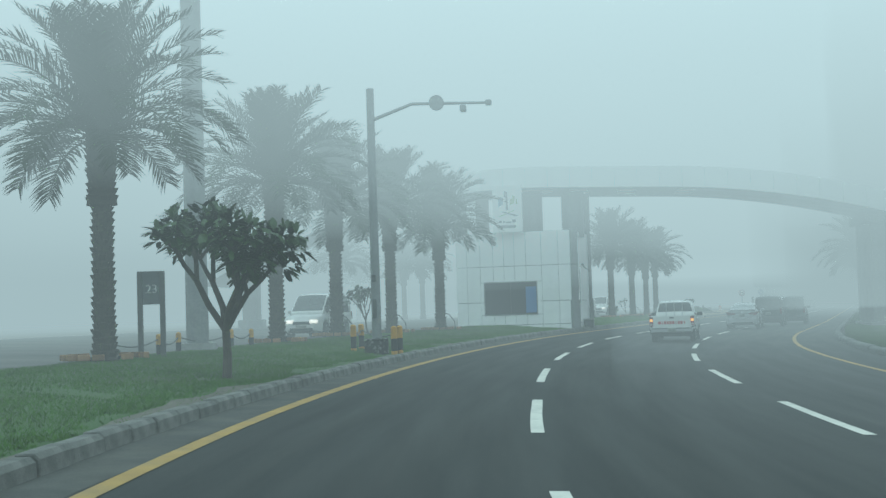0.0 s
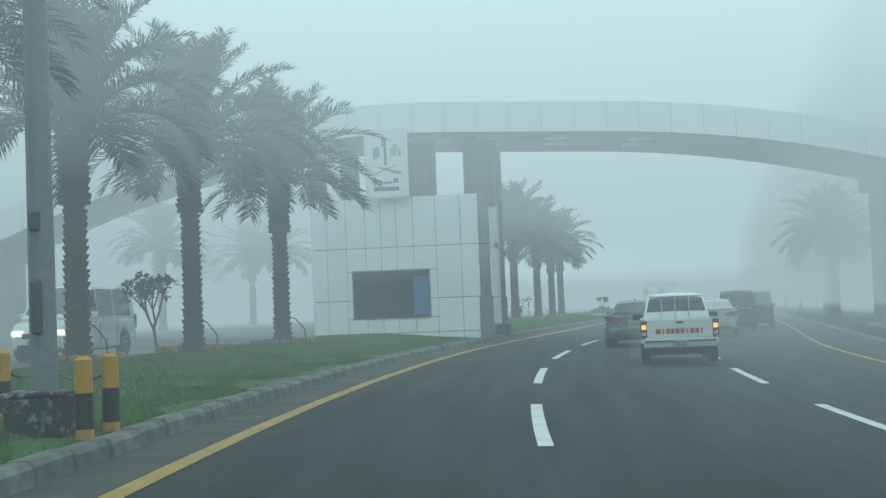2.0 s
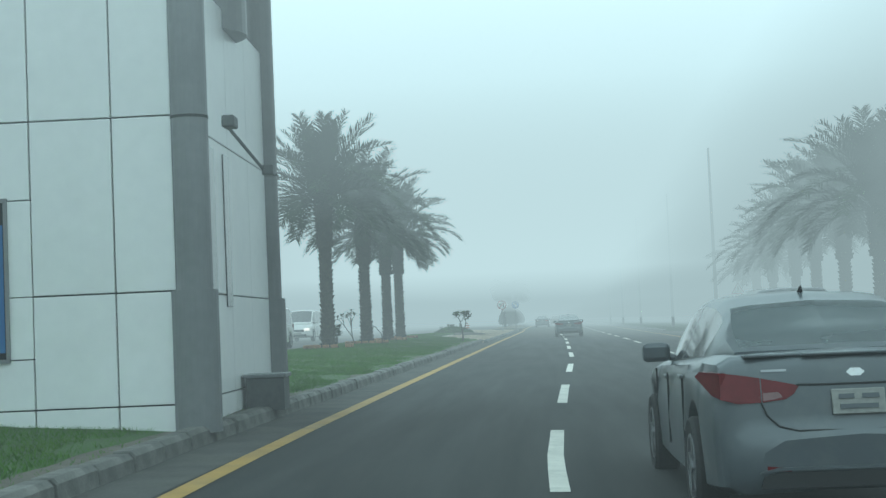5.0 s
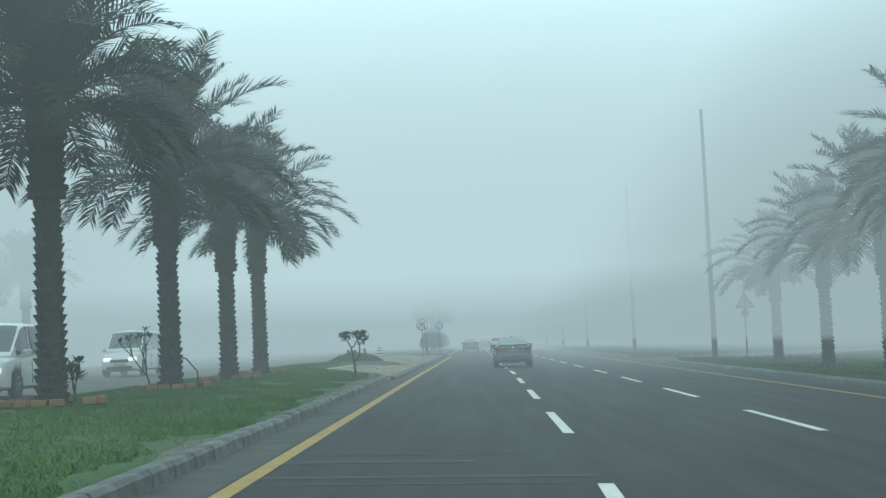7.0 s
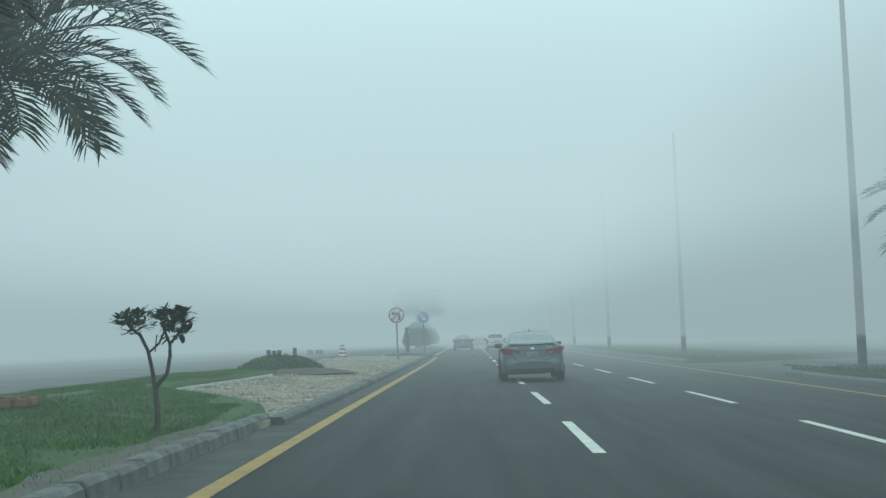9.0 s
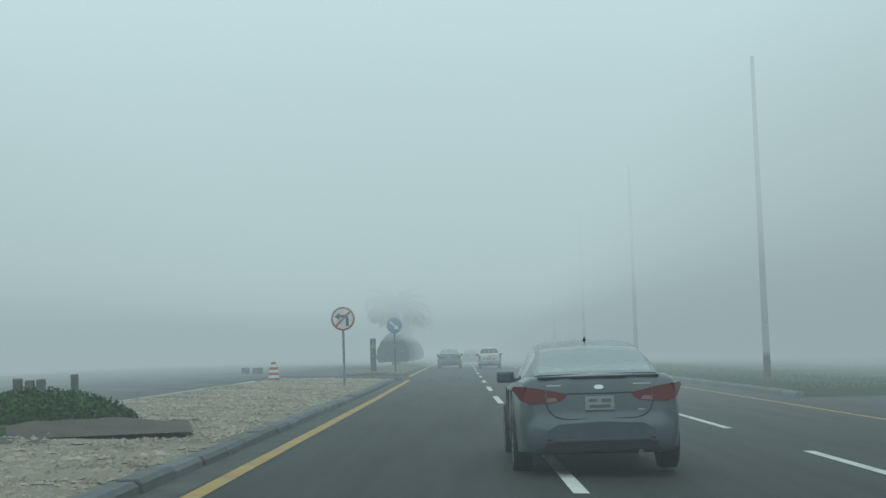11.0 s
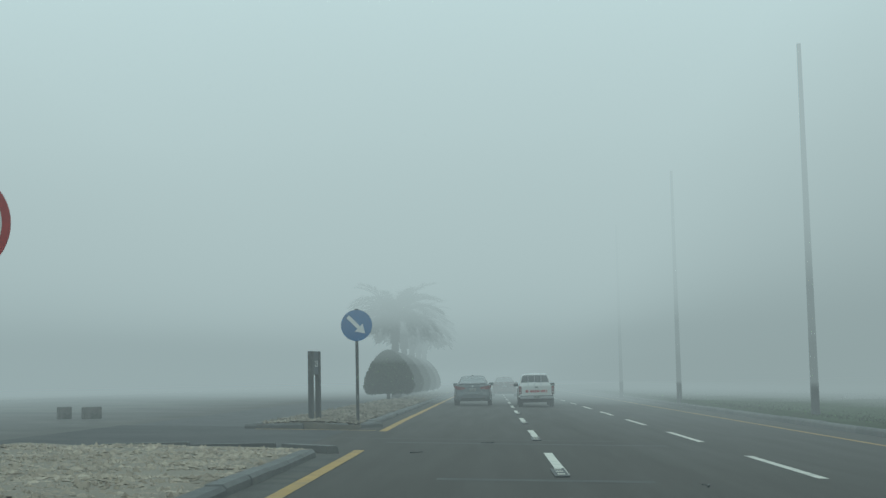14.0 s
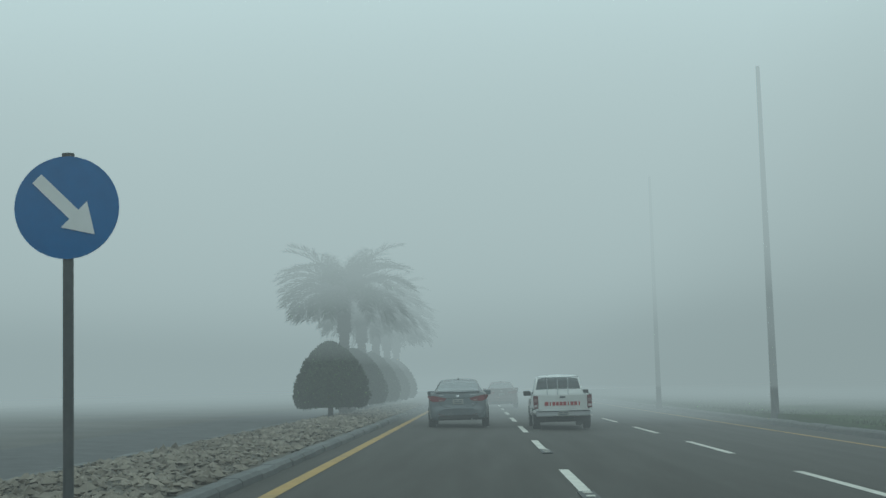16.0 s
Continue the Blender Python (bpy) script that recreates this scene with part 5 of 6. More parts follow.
# fallen twigs on the asphalt near the crossing
for s, d, turn in ((172.6, 1.25, 40), (176.5, 2.4, 150), (166.0, 5.2, 75)):
    bm = B()
    tube(bm, (-0.14, 0, 0.012), (0.10, 0.02, 0.018), 0.008, n=6)
    tube(bm, (-0.02, 0.0, 0.014), (0.06, 0.10, 0.02), 0.006, n=6)
    box(bm, -0.15, 0.0, 0.016, 0.06, 0.03, 0.02, 20)
    o = tagged(part("twig", bm, M_TRIM), "dark dry forked twig lying on the asphalt", "twig", "fallen twigs")
    o.matrix_basis = on_road(s, d, 0.004, turn)


# ---- vehicles ----
def interp(pairs):
    xs, vs = zip(*pairs)
    return lambda y: float(np.interp(y, xs, vs))


def loft(rows, parts, owner, closed_ends=True):
    """Skin of cross-sections. rows: lists of points from one side, mirrored; owner(i, j) names the part that a face belongs to."""
    bms = {}
    n = len(rows[0])

    def ring(i):
        return rows[i] + [Vector((-p.x, p.y, p.z)) for p in reversed(rows[i])]

    rings = [ring(i) for i in range(len(rows))]
    keys = {}
    m = len(rings[0])

    def vert(bm, i, j):
        k = (id(bm), i, j)
        if k not in keys:
            keys[k] = bm.verts.new(rings[i][j])
        return keys[k]

    for i in range(len(rings) - 1):
        for j in range(m - 1):
            jj = min(j, m - 2 - j)
            who = owner(i, jj)
            bm = bms.setdefault((who, j == jj) if who.startswith("side_glass") else who, B())
            q = [vert(bm, i, j), vert(bm, i, j + 1), vert(bm, i + 1, j + 1), vert(bm, i + 1, j)]
            try:
                bm.faces.new(q)
            except ValueError:
                pass
    if closed_ends:
        for i in (0, len(rings) - 1):
            bm = bms.setdefault(owner(min(i, len(rings) - 2), 0), B())
            bm.faces.new([vert(bm, i, j) for j in range(m)])
    return bms


def wheel(parent, x, y, r, w, rim_mat):
    side = 1 if x > 0 else -1
    hub = holder("wheel", pose(x, y, r, 0, 0, 0 if side > 0 else 180), "", "")
    hub.parent = parent
    bm = B()
    prof = [(-w / 2, r * 0.62), (-w / 2, r * 0.93), (-w / 2 + 0.025, r), (w / 2 - 0.025, r), (w / 2, r * 0.93), (w / 2 - 0.01, r * 0.66), (w / 2 - 0.05, r * 0.62)]
    n = 32
    rows = [[bm.verts.new((px, pr * math.cos(6.2832 * k / n), pr * math.sin(6.2832 * k / n))) for k in range(n)] for px, pr in prof]
    for a, b in zip(rows, rows[1:]):
        for k in range(n):
            bm.faces.new((a[k], a[(k + 1) % n], b[(k + 1) % n], b[k]))
    part("tyre", bm, M_RUBBER, hub, smooth=True)
    bm = B()
    tube(bm, (w / 2 - 0.08, 0, 0), (w / 2 - 0.05, 0, 0), r * 0.64, n=32)
    part("brake_disc", bm, M_TRIM, hub)
    bm = B()
    rows = [[bm.verts.new((px, pr * math.cos(6.2832 * k / n), pr * math.sin(6.2832 * k / n))) for k in range(n)] for px, pr in ((w / 2 - 0.05, r * 0.60), (w / 2 - 0.005, r * 0.60), (w / 2 - 0.005, r * 0.66), (w / 2 - 0.04, r * 0.66))]
    for a, b in zip(rows, rows[1:]):
        for k in range(n):
            bm.faces.new((a[k], a[(k + 1) % n], b[(k + 1) % n], b[k]))
    for k in range(5):
        a = 6.2832 * k / 5
        box(bm, w / 2 - 0.025, 0, 0, 0.03, r * 0.13, r * 0.60, m=Matrix.Rotation(a, 4, "X") @ pose(0, 0, r * 0.31))
    tube(bm, (w / 2 - 0.05, 0, 0), (w / 2, 0, 0), r * 0.14, n=16)
    part("rim", bm, rim_mat, hub)
    return hub


def vehicle(name, m, label, spec):
    """A car that looks along y: a lower body with wheel arches, a glazed cabin, and its fittings."""
    car = holder(name, m, label, spec.get("category", "car"), spec.get("group", ""))
    L, wr, axles = spec["length"], spec["wheel"], spec["axles"]
    top, half, low = interp(spec["top"]), interp(spec["half"]), interp(spec["low"])
    y0, y1 = -L / 2, L / 2
    ys = sorted({round(y0 + L * k / 70, 4) for k in range(71)} | {round(a + wr * 1.17 * math.sin(radians(b)), 4) for a in axles for b in range(-90, 91, 15)} | set(spec.get("stations", ())))
    rows = []
    for y in ys:
        h, t, b = half(y), top(y), low(y)
        for a in axles:
            if abs(y - a) < wr * 1.17:
                b = max(b, wr + math.sqrt((wr * 1.17) ** 2 - (y - a) ** 2) - 0.0)
        b = min(b, t - 0.18)
        waist = b + (t - b) * 0.45
        rows.append([Vector((0, y, b + 0.02)), Vector((h - 0.10, y, b)), Vector((h - 0.02, y, b + 0.05)), Vector((h, y, waist)), Vector((h - 0.012, y, b + (t - b) * 0.72)),
                     Vector((h - 0.05, y, t - 0.05)), Vector((h - 0.13, y, t - 0.005)), Vector((0, y, t + spec.get("crown", 0.02)))])
    bms = loft(rows, None, lambda i, j: "body")
    part("body", bms["body"], spec["paint"], car, smooth=True)
    # cabin
    roof, gb, gr, belt = interp(spec["roof"]), interp(spec["cabin_half"]), interp(spec["roof_half"]), interp(spec["belt"])
    a, b = spec["cabin"]
    fr, ff = spec["roof_span"]
    pillars = spec["pillars"]
    gs = sorted({round(a + (b - a) * k / 36, 4) for k in range(37)} | {p + e for p in pillars for e in (-0.035, 0.035)} | {fr, ff})
    rows = []
    for y in gs:
        z0, z1 = belt(y), max(roof(y), belt(y) + 0.015)
        w0, w1 = gb(y), gr(y)
        k = (z1 - z0) / max(0.05, spec["height"] - z0)
        wt_ = w0 + (w1 - w0) * k
        rows.append([Vector((w0, y, z0 - 0.03)), Vector((w0 - 0.005, y, z0 + 0.01)), Vector((wt_ + 0.012 * k, y, z1 - 0.075 * k)), Vector((wt_ - 0.05, y, z1 - 0.02 * k)), Vector((wt_ - 0.16, y, z1)), Vector((0, y, z1 + 0.025 * k))])

    def owner(i, j):
        y = (gs[i] + gs[i + 1]) / 2
        if j == 1:
            if any(abs(y - p) < 0.036 for p in pillars) or y < spec["glass_span"][0] or y > spec["glass_span"][1]:
                return "cabin"
            return "side_glass" + str(sum(y > p for p in pillars))
        if y < fr - 0.02 and y > a + 0.06 and j >= 3:
            return "rear_window"
        if y > ff + 0.02 and y < b - 0.06 and j >= 3:
            return "windscreen"
        return "cabin"

    bms = loft(rows, None, owner)
    for key, bm in bms.items():
        glass = spec.get("rear_glass", M_GLASS) if key == "rear_window" else M_GLASS
        part("side_glass" if isinstance(key, tuple) else key, bm, spec["paint"] if key == "cabin" else glass, car, smooth=True)
    for y in axles:
        for s in (1, -1):
            wheel(car, s * (spec["track"] / 2), y, wr, spec.get("tyre", 0.2), spec.get("rim", M_RIM))
    bm = B()
    box(bm, 0, 0, 0.30, half(0) * 1.7, L * 0.86, 0.16, 0, 0.02)
    part("underbody", bm, M_TRIM, car)
    # mirrors
    for s in (1, -1):
        bm = B()
        box(bm, s * (gb(spec["mirror"]) + 0.13), spec["mirror"], belt(spec["mirror"]) + 0.07, 0.22, 0.12, 0.15, s * 8, 0.035)
        tube(bm, (s * (gb(spec["mirror"]) - 0.02), spec["mirror"], belt(spec["mirror"]) + 0.02), (s * (gb(spec["mirror"]) + 0.08), spec["mirror"], belt(spec["mirror"]) + 0.04), 0.03, n=8)
        part("mirror", bm, spec.get("mirror_paint", spec["paint"]), car)
    for s in (1, -1):
        for yy in spec.get("handles", ()):
            bm = B()
            box(bm, s * (half(yy) - 0.005), yy, belt(yy) - 0.12, 0.03, 0.17, 0.03, 0, 0.008)
            part("door_handle", bm, spec["paint"], car)
        for yy in spec.get("seams", ()):
            bm = B()
            box(bm, s * (half(yy) - 0.004), yy, 0.62, 0.014, 0.012, 0.52)
            part("door_seam", bm, M_TRIM, car)
    if spec.get("front", True):
        for s in (1, -1):
            bm = B()
            box(bm, s * half(y1 - 0.1) * 0.80, y1 - 0.10, top(y1 - 0.12) - 0.10, 0.34, 0.20, 0.15, -s * 22, 0.04)
            part("headlamp", bm, spec.get("headlamp", M_TAIL_CLEAR), car)
        bm = B()
        box(bm, 0, y1 - 0.015, top(y1 - 0.1) - 0.14, 0.75, 0.06, 0.13, 0, 0.02)
        part("grille", bm, M_TRIM, car)
        bm = B()
        box(bm, 0, y1 - 0.005, 0.36, 1.0, 0.06, 0.14, 0, 0.02)
        part("lower_grille", bm, M_TRIM, car)
        bm = B()
        box(bm, 0, y1 + 0.02, 0.47, 0.46, 0.015, 0.12, 0, 0.004)
        part("number_plate", bm, M_PLATE, car)
    return car


def plate(car, y, z):
    bm = B()
    box(bm, 0, y, z, 0.31, 0.015, 0.15, 0, 0.005)
    p = part("number_plate", bm, M_PLATE, car)
    for x, w, zz in ((-0.07, 0.09, 0.03), (0.07, 0.10, 0.03), (0.0, 0.22, -0.03)):
        bm = B()
        box(bm, x, y - 0.010, z + zz, w, 0.006, 0.028)
        part("plate_bar", bm, M_SIGN_GREY, p)
    return p


def rear_shape(name, pts, y, material, car, thick=0.05, yaw=0.0, at=(0, 0), label=""):
    """A flat-backed lens or trim piece on a car's tail, drawn in x and z and turned by yaw."""
    o = flat(name, pts, material, car, y=0.0, thick=thick, label=label)
    o.matrix_basis = pose(at[0], y, at[1], 0, 0, yaw)
    return o


SEDAN = dict(length=4.53, wheel=0.325, axles=(-1.38, 1.32), track=1.60, tyre=0.205, height=1.43, paint=M_PAINT_GREY,
             top=((-2.265, 0.56), (-2.235, 0.60), (-2.205, 0.66), (-2.175, 0.86), (-2.145, 0.97), (-2.11, 1.03), (-2.06, 1.05), (-1.98, 1.052), (-1.7, 1.055), (-1.2, 1.03), (0.6, 0.96), (1.15, 0.95), (1.6, 0.86), (2.05, 0.72), (2.265, 0.55)),
             half=((-2.265, 0.58), (-2.25, 0.68), (-2.225, 0.75), (-2.18, 0.805), (-2.10, 0.84), (-1.9, 0.872), (-1.7, 0.885), (0, 0.885), (1.5, 0.87), (1.95, 0.80), (2.15, 0.66), (2.265, 0.40)),
             low=((-2.265, 0.30), (-2.2, 0.24), (-1.9, 0.22), (0, 0.20), (1.9, 0.22), (2.265, 0.30)),
             roof=((-1.86, 1.07), (-1.55, 1.16), (-1.05, 1.34), (-0.65, 1.415), (-0.1, 1.43), (0.3, 1.40), (0.75, 1.25), (1.30, 0.965)),
             cabin=(-1.86, 1.30), roof_span=(-0.98, 0.42), glass_span=(-1.20, 0.95), pillars=(-0.05,),
             cabin_half=((-1.86, 0.66), (-1.3, 0.76), (0.5, 0.78), (1.30, 0.70)), roof_half=((-1.86, 0.50), (-0.6, 0.57), (0.3, 0.58), (1.3, 0.52)),
             belt=((-1.86, 1.05), (-1.2, 1.02), (0.6, 0.945), (1.30, 0.94)), mirror=0.72, handles=(-0.85, 0.12), seams=(-0.95, 0.0, 0.95), rear_glass=M_GLASS_PALE, stations=(-2.258, -2.25, -2.235, -2.22, -2.205, -2.19, -2.175, -2.16, -2.145, -2.128, -2.11, -2.085, -2.06, -2.02))


TAIL_Z = interp(((0.30, 2.268), (0.56, 2.265), (0.60, 2.235), (0.66, 2.205), (0.86, 2.175), (0.97, 2.145), (1.03, 2.11)))


def sedan_tail(car, p, lit=None):
    """Lamps, boot lines, badge, plate and lower insert, set on the sloping tail."""
    lean = math.degrees(math.atan2(2.205 - 2.145, 0.31))
    face = lambda z, out=0.006: -TAIL_Z(z) - out

    def line(name, pts, r, material):
        bm = B()
        for a, b in zip(pts, pts[1:]):
            tube(bm, (a[0], face(a[1], 0.003), a[1]), (b[0], face(b[1], 0.003), b[1]), r, n=6)
        return part(name, bm, material, car)

    def plaque(name, pts, material, thick=0.03, label="", owner=None):
        """A lens or badge that follows the lean of the tail."""
        bm = B()
        f = bm.faces.new([bm.verts.new((x, face(z), z)) for x, z in pts])
        r = bmesh.ops.extrude_face_region(bm, geom=[f])
        bmesh.ops.translate(bm, verts=[v for v in r["geom"] if isinstance(v, bmesh.types.BMVert)], vec=(0, thick, 0))
        bmesh.ops.recalc_face_normals(bm, faces=bm.faces)
        return part(name, bm, material, owner or car, label)

    for s in (1, -1):
        plaque("tail_lamp", [(s * x, z) for x, z in ((0.335, 0.868), (0.44, 0.892), (0.555, 0.917), (0.555, 0.775), (0.42, 0.79), (0.37, 0.82))], M_TAIL, 0.05, "red inner tail lamp lens on the boot lid")
        outer = plaque("tail_lamp", [(s * x, z) for x, z in ((0.562, 0.918), (0.68, 0.94), (0.79, 0.955), (0.80, 0.80), (0.70, 0.772), (0.562, 0.775))], M_TAIL, 0.09, "red wrap-around tail lamp lens")
        side = [(0.0, 0.80), (0.10, 0.82), (0.30, 0.93), (0.24, 0.96), (0.0, 0.955)]
        rear_shape("tail_lamp_side", side if s > 0 else [(-x, z) for x, z in reversed(side)], -2.175, M_TAIL, car, 0.04, s * 68, (s * 0.798, 0), "red side part of the tail lamp")
        plaque("reverse_lens", [(s * 0.43, 0.797), (s * 0.55, 0.785), (s * 0.55, 0.83), (s * 0.46, 0.835)], M_TAIL_DULL, 0.012, "dull pinkish reversing lens")
        rear_shape("bumper_reflector", [(s * 0.42, 0.375), (s * 0.56, 0.385), (s * 0.56, 0.41), (s * 0.42, 0.395)], -2.272, M_TAIL, car, 0.03)
    line("boot_seam", [(-0.562, 0.775), (-0.535, 0.70), (-0.47, 0.635), (-0.36, 0.606), (0.36, 0.606), (0.47, 0.635), (0.535, 0.70), (0.562, 0.775)], 0.006, M_TRIM)
    # thin black bead draws the shade of the recess between the lamps
    line("boot_crease", [(-0.35, 0.872), (-0.2, 0.868), (0.2, 0.868), (0.35, 0.872)], 0.007, M_TRIM)
    bm = B()
    for x0, x1 in ((-0.64, -0.3), (-0.3, 0.3), (0.3, 0.64)):
        box(bm, (x0 + x1) / 2, -2.10 if abs(x0 + x1) < 0.1 else -2.085, 1.047, x1 - x0 + 0.01, 0.09, 0.02, 4 if x1 < 0 else (-4 if x0 > 0 else 0), 0.008)
    part("spoiler_lip", bm, p, car)
    rear_shape("diffuser", [(-0.60, 0.28), (0.60, 0.28), (0.58, 0.35), (0.50, 0.372), (-0.50, 0.372), (-0.58, 0.35)], -2.274, M_TRIM, car, 0.10, label="black lower bumper insert")
    rear_shape("bumper_edge", [(-0.60, 0.362), (-0.50, 0.382), (0.50, 0.382), (0.60, 0.362), (0.60, 0.376), (0.50, 0.40), (-0.50, 0.40), (-0.60, 0.376)], -2.28, p, car, 0.05, label="pale lower edge of the bumper")
    plaque("badge", [(-0.055, 0.935), (-0.028, 0.912), (0.028, 0.912), (0.055, 0.935), (0.028, 0.958), (-0.028, 0.958)], M_CHROME, 0.012, "small chrome oval badge")
    plaque("lettering_bar", [(-0.55, 0.952), (-0.40, 0.952), (-0.40, 0.966), (-0.55, 0.966)], M_RIM, 0.012)
    plaque("lettering_bar", [(0.36, 0.952), (0.55, 0.952), (0.55, 0.966), (0.36, 0.966)], M_RIM, 0.012)
    plaque("lettering_bar", [(0.40, 0.685), (0.47, 0.685), (0.47, 0.698), (0.40, 0.698)], M_RIM, 0.012)
    pl = plate(car, 0.0, 0.0)
    pl.matrix_basis = pose(0, face(0.765, 0.014), 0.765, -lean, 0, 0)
    bm = B()
    tube(bm, (0, -0.66, 1.42), (0, -0.70, 1.475), 0.026, 0.006, 8)
    part("roof_antenna", bm, M_TRIM, car)
    bm = B()
    tube(bm, (0.40, -2.275, 0.245), (0.40, -2.05, 0.245), 0.035, n=14)
    part("exhaust_pipe", bm, M_CHROME, car)


# one moving saloon, repeated at three places along its drive
for s, d, text in ((47.7, 4.6, "dusty grey-blue saloon car with red tail lamps"), (128.6, 4.0, "same grey-blue saloon car repeated, straddling the lane dashes"), (216.5, 1.65, "same grey-blue saloon car repeated, keeping beside the median kerb")):
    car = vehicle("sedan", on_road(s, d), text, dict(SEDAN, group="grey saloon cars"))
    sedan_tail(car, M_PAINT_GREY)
silver = dict(SEDAN, paint=M_PAINT_SILVER, group="cars ahead")
car = vehicle("sedan", on_road(60.5, 7.0), "pale silver saloon car ahead in the fog", silver)
sedan_tail(car, M_PAINT_SILVER)
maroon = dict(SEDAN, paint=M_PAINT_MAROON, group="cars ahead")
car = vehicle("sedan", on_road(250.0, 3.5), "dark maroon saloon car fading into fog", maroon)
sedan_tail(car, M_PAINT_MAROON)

VAN = dict(length=4.5, wheel=0.33, axles=(-1.35, 1.40), track=1.50, tyre=0.19, height=1.85, paint=M_PAINT_DARK, category="van",
           top=((-2.25, 1.0), (-2.2, 1.06), (0.8, 1.06), (1.5, 1.02), (2.0, 0.92), (2.25, 0.68)), half=((-2.25, 0.74), (-2.15, 0.82), (0, 0.845), (1.9, 0.80), (2.25, 0.56)),
           low=((-2.25, 0.32), (-2.0, 0.26), (2.0, 0.24), (2.25, 0.32)), roof=((-2.18, 1.10), (-2.08, 1.70), (-1.95, 1.82), (0.4, 1.85), (0.75, 1.78), (1.55, 1.05)),
           cabin=(-2.19, 1.55), roof_span=(-2.02, 0.72), glass_span=(-1.85, 1.2), pillars=(-0.75, 0.35), cabin_half=((-2.19, 0.78), (0.8, 0.80), (1.55, 0.72)),
           roof_half=((-2.19, 0.70), (0.5, 0.70), (1.55, 0.6)), belt=((-2.19, 1.05), (0.8, 1.05), (1.55, 1.0)), mirror=0.95, handles=(-0.9, 0.2), seams=(-0.8, 0.35, 1.15))


def van_tail(car, p):
    for s in (1, -1):
        bm = B()
        box(bm, s * 0.74, -2.22, 0.92, 0.14, 0.08, 0.36, 0, 0.02)
        part("tail_lamp", bm, M_TAIL, car, "tall red tail lamp")
    bm = B()
    box(bm, 0, -2.25, 0.50, 1.56, 0.12, 0.20, 0, 0.04)
    part("rear_bumper", bm, p, car)
    plate(car, -2.27, 0.80)


car = vehicle("van", on_road(68.0, 7.9), "dark boxy van ahead in the fog", VAN)
van_tail(car, M_PAINT_DARK)
SUV = dict(VAN, height=1.80, category="car", paint=M_PAINT_DARK)
car = vehicle("off_road_car", on_road(76.0, 8.9), "dark tall off-road car ahead in the fog", SUV)
van_tail(car, M_PAINT_DARK)
bm = B()
tube(bm, (0, -2.30, 0.98), (0, -2.48, 0.98), 0.34, n=28)
part("spare_wheel", bm, M_RUBBER, car)

# oncoming white cars on the other carriageway
WHITE_VAN = dict(VAN, paint=M_PAINT_WHITE, headlamp=M_HEADLIGHT, height=1.75, group="oncoming cars")
for s, d, turn in ((96.5, -9.6, 180), (119.0, -12.0, 180)):
    car = vehicle("people_carrier", on_road(s, d, 0, turn), "white oncoming people carrier with lit headlamps", WHITE_VAN)
    van_tail(car, M_PAINT_WHITE)
PICKUP = dict(length=4.95, wheel=0.335, axles=(-1.50, 1.48), track=1.46, tyre=0.2, height=1.57, paint=M_PAINT_WHITE, category="pickup truck", crown=0.0,
              top=((-2.475, 0.60), (-2.44, 0.62), (-0.42, 0.62), (-0.40, 0.98), (0.95, 0.98), (1.2, 0.97), (2.2, 0.88), (2.4, 0.78), (2.475, 0.62)),
              half=((-2.475, 0.80), (-2.40, 0.825), (0, 0.835), (1.9, 0.82), (2.3, 0.76), (2.475, 0.60)), low=((-2.475, 0.44), (-2.2, 0.42), (0, 0.34), (2.2, 0.34), (2.475, 0.40)),
              roof=((-0.44, 1.00), (-0.34, 1.40), (-0.22, 1.52), (0.0, 1.565), (0.45, 1.56), (0.65, 1.50), (1.25, 0.98)), cabin=(-0.45, 1.25), roof_span=(-0.24, 0.60), glass_span=(-0.28, 1.0),
              pillars=(-0.26,), cabin_half=((-0.45, 0.76), (0.6, 0.78), (1.25, 0.72)), roof_half=((-0.45, 0.62), (0.4, 0.64), (1.25, 0.56)), belt=((-0.45, 0.98), (1.25, 0.965)),
              mirror=0.78, handles=(-0.05,), seams=(-0.3, 0.95), rear_glass=M_GLASS, rim=M_PAINT_SILVER, mirror_paint=M_TRIM)


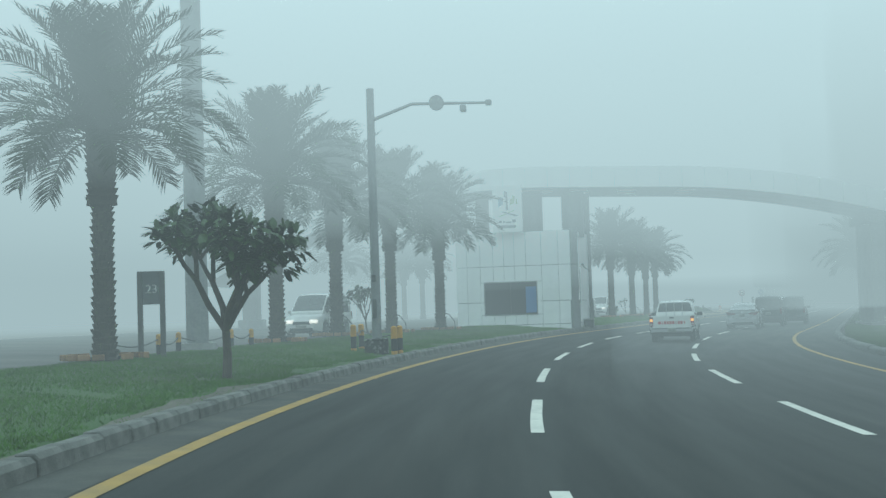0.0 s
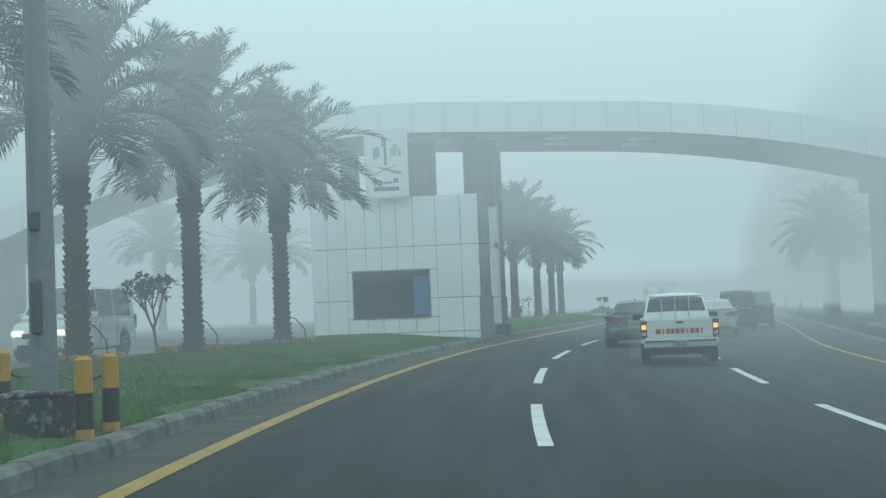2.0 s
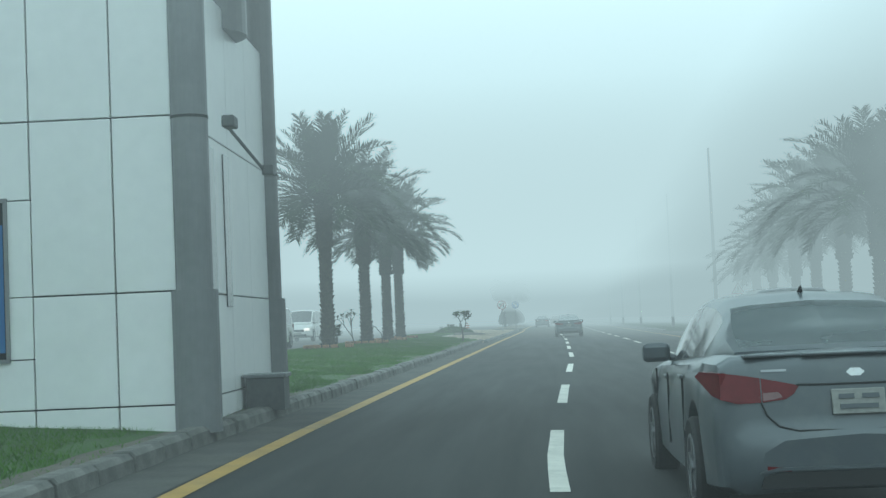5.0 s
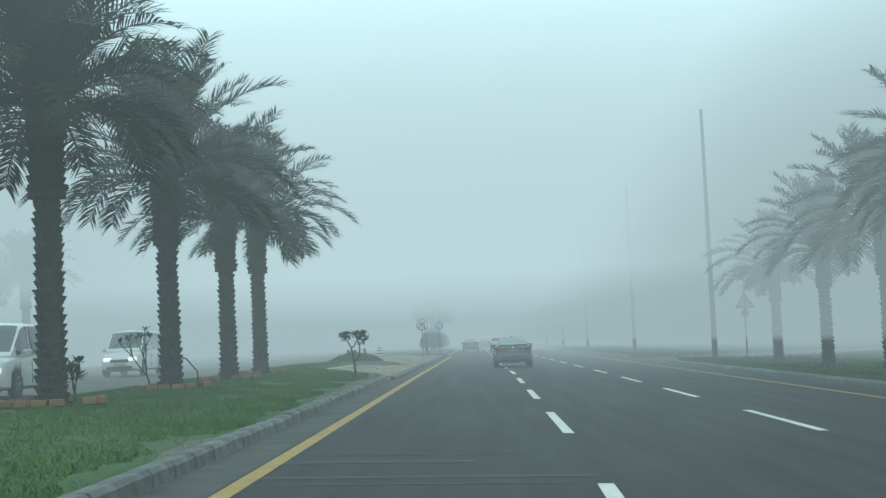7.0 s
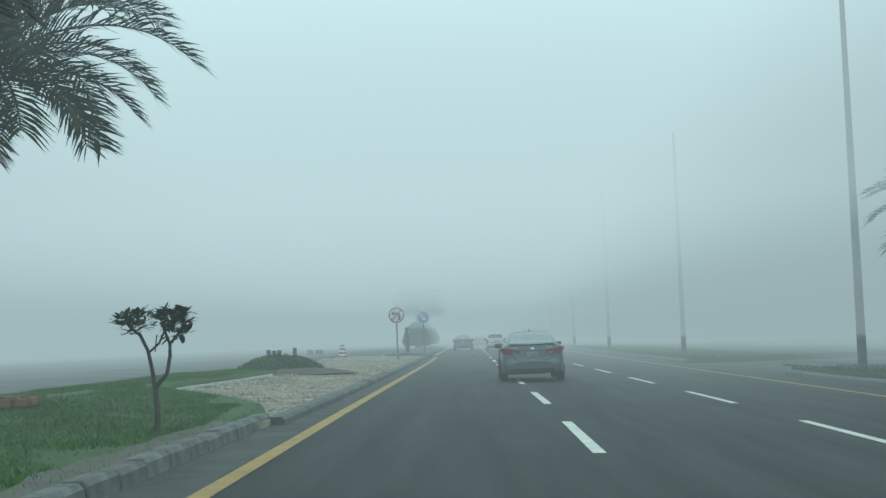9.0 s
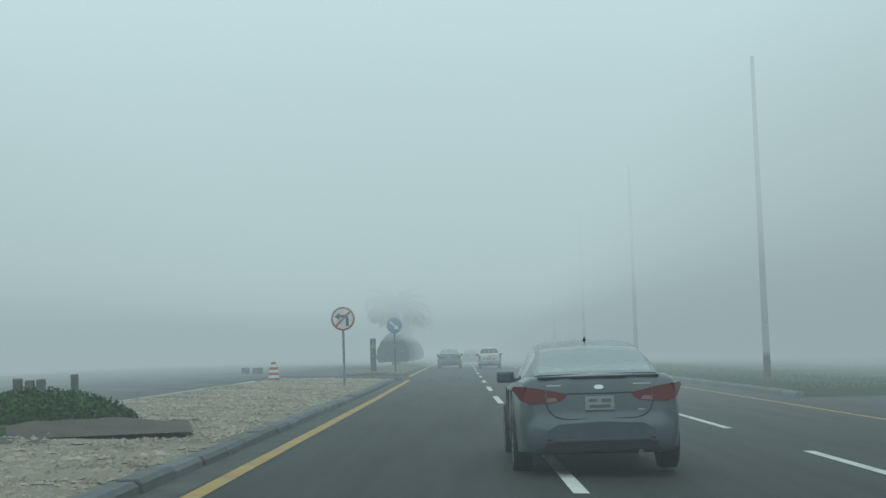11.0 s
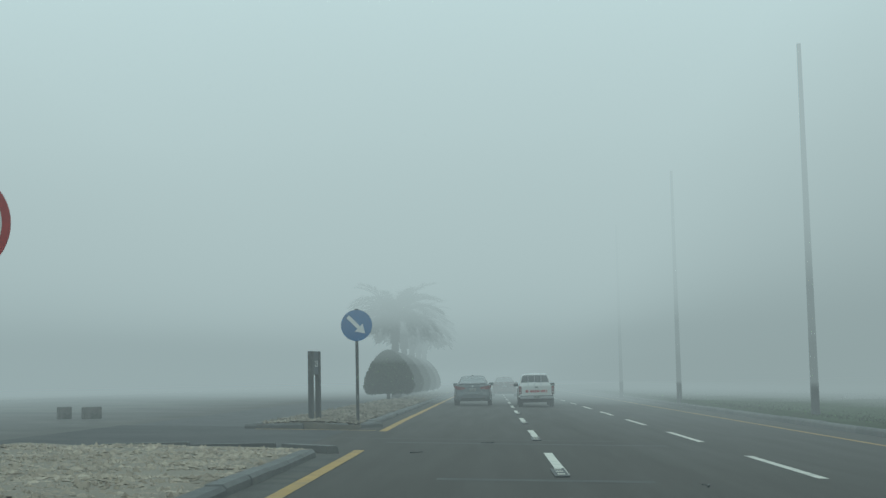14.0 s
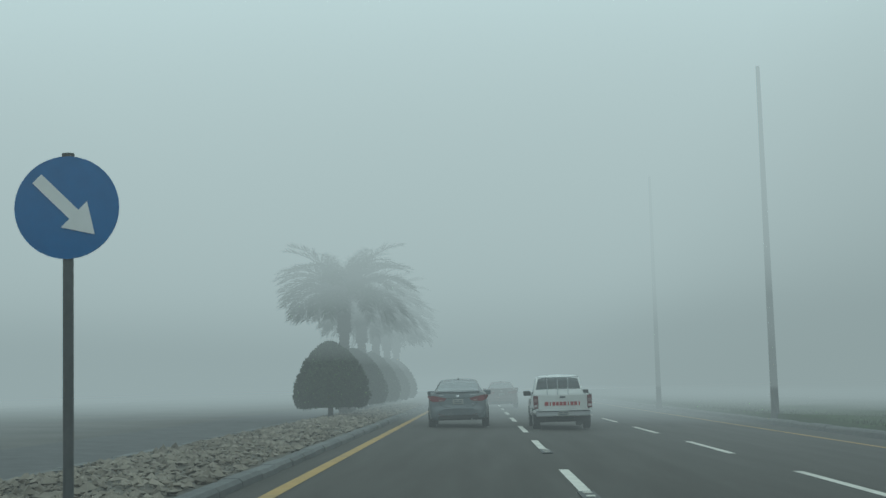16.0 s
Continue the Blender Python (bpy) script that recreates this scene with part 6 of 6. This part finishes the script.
def pickup(m, label, extra, lit=True):
    t = vehicle("pickup_truck", m, label, dict(PICKUP, **extra))
    for s in (1, -1):
        bm = B()
        box(bm, s * 0.80, -1.42, 0.80, 0.055, 2.06, 0.40, 0, 0.02)
        part("bed_side", bm, M_PAINT_WHITE, t)
        bm = B()
        box(bm, s * 0.80, -1.42, 1.005, 0.075, 2.08, 0.03, 0, 0.01)
        part("bed_rail", bm, M_PAINT_SILVER, t)
        bm = B()
        box(bm, s * 0.765, -2.45, 0.80, 0.135, 0.06, 0.36, 0, 0.015)
        lamp = part("tail_lamp", bm, M_TAIL, t, "upright red tail lamp")
        bm = B()
        box(bm, s * 0.765, -2.485, 0.84, 0.10, 0.02, 0.10, 0, 0.01)
        part("indicator", bm, M_INDICATOR if lit else M_TAIL_DULL, lamp, "lit amber indicator" if lit else "dull unlit indicator")
        bm = B()
        box(bm, s * 0.765, -2.483, 0.69, 0.10, 0.02, 0.07, 0, 0.01)
        part("reverse_lens", bm, M_TAIL_CLEAR, lamp)
        bm = B()
        box(bm, s * 0.62, -2.30, 0.34, 0.22, 0.03, 0.24, 0, 0.01)
        part("mud_flap", bm, M_TRIM, t)
    bm = B()
    box(bm, 0, -2.455, 0.80, 1.39, 0.045, 0.40, 0, 0.012)
    gate_ = part("tailgate", bm, M_PAINT_WHITE, t)
    bm = B()
    box(bm, 0, -2.478, 0.93, 0.16, 0.02, 0.045, 0, 0.008)
    part("latch", bm, M_TRIM, gate_, "black tailgate latch")
    # the maker's name, as plain red bars
    for k, w in enumerate((0.11, 0.035, 0.085, 0.085, 0.085, 0.09, 0.035, 0.085, 0.085, 0.035)):
        x = -0.46 + 0.103 * k
        bm = B()
        box(bm, x, -2.481, 0.745, w, 0.008, 0.105)
        part("lettering_bar", bm, M_SIGN_RED, gate_)
    bm = B()
    box(bm, 0, -2.53, 0.475, 1.56, 0.16, 0.17, 0, 0.03)
    part("rear_bumper", bm, M_PAINT_SILVER, t, "grey steel step bumper")
    bm = B()
    box(bm, 0, -2.615, 0.535, 1.5, 0.02, 0.03)
    part("step_tread", bm, M_TRIM, t)
    plate(t, -2.62, 0.47)
    for x in (-0.33, -0.02, 0.29):
        bm = B()
        tube(bm, (x, -0.52, 0.98), (x, -0.47, 1.50), 0.013, n=8)
        part("guard_bar", bm, M_PAINT_SILVER, t)
    bm = B()
    tube(bm, (-0.62, -0.47, 1.50), (0.62, -0.47, 1.50), 0.014, n=8)
    part("guard_rail", bm, M_PAINT_SILVER, t)
    bm = B()
    box(bm, 0.1, -2.1, 0.36, 0.5, 0.25, 0.14, 0, 0.04)
    part("spare_wheel_carrier", bm, M_TRIM, t)
    return t


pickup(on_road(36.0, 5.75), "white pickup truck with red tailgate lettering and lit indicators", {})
# repeat of the pickup above, added farther along its drive
pickup(on_road(215.5, 4.65), "same white pickup truck repeated in the middle lane, fading into fog", {}, False)
car = vehicle("off_road_car", on_road(37.0, -9.4, 0, 180), "white oncoming off-road car with lit headlamps", dict(WHITE_VAN, category="car"))
van_tail(car, M_PAINT_WHITE)
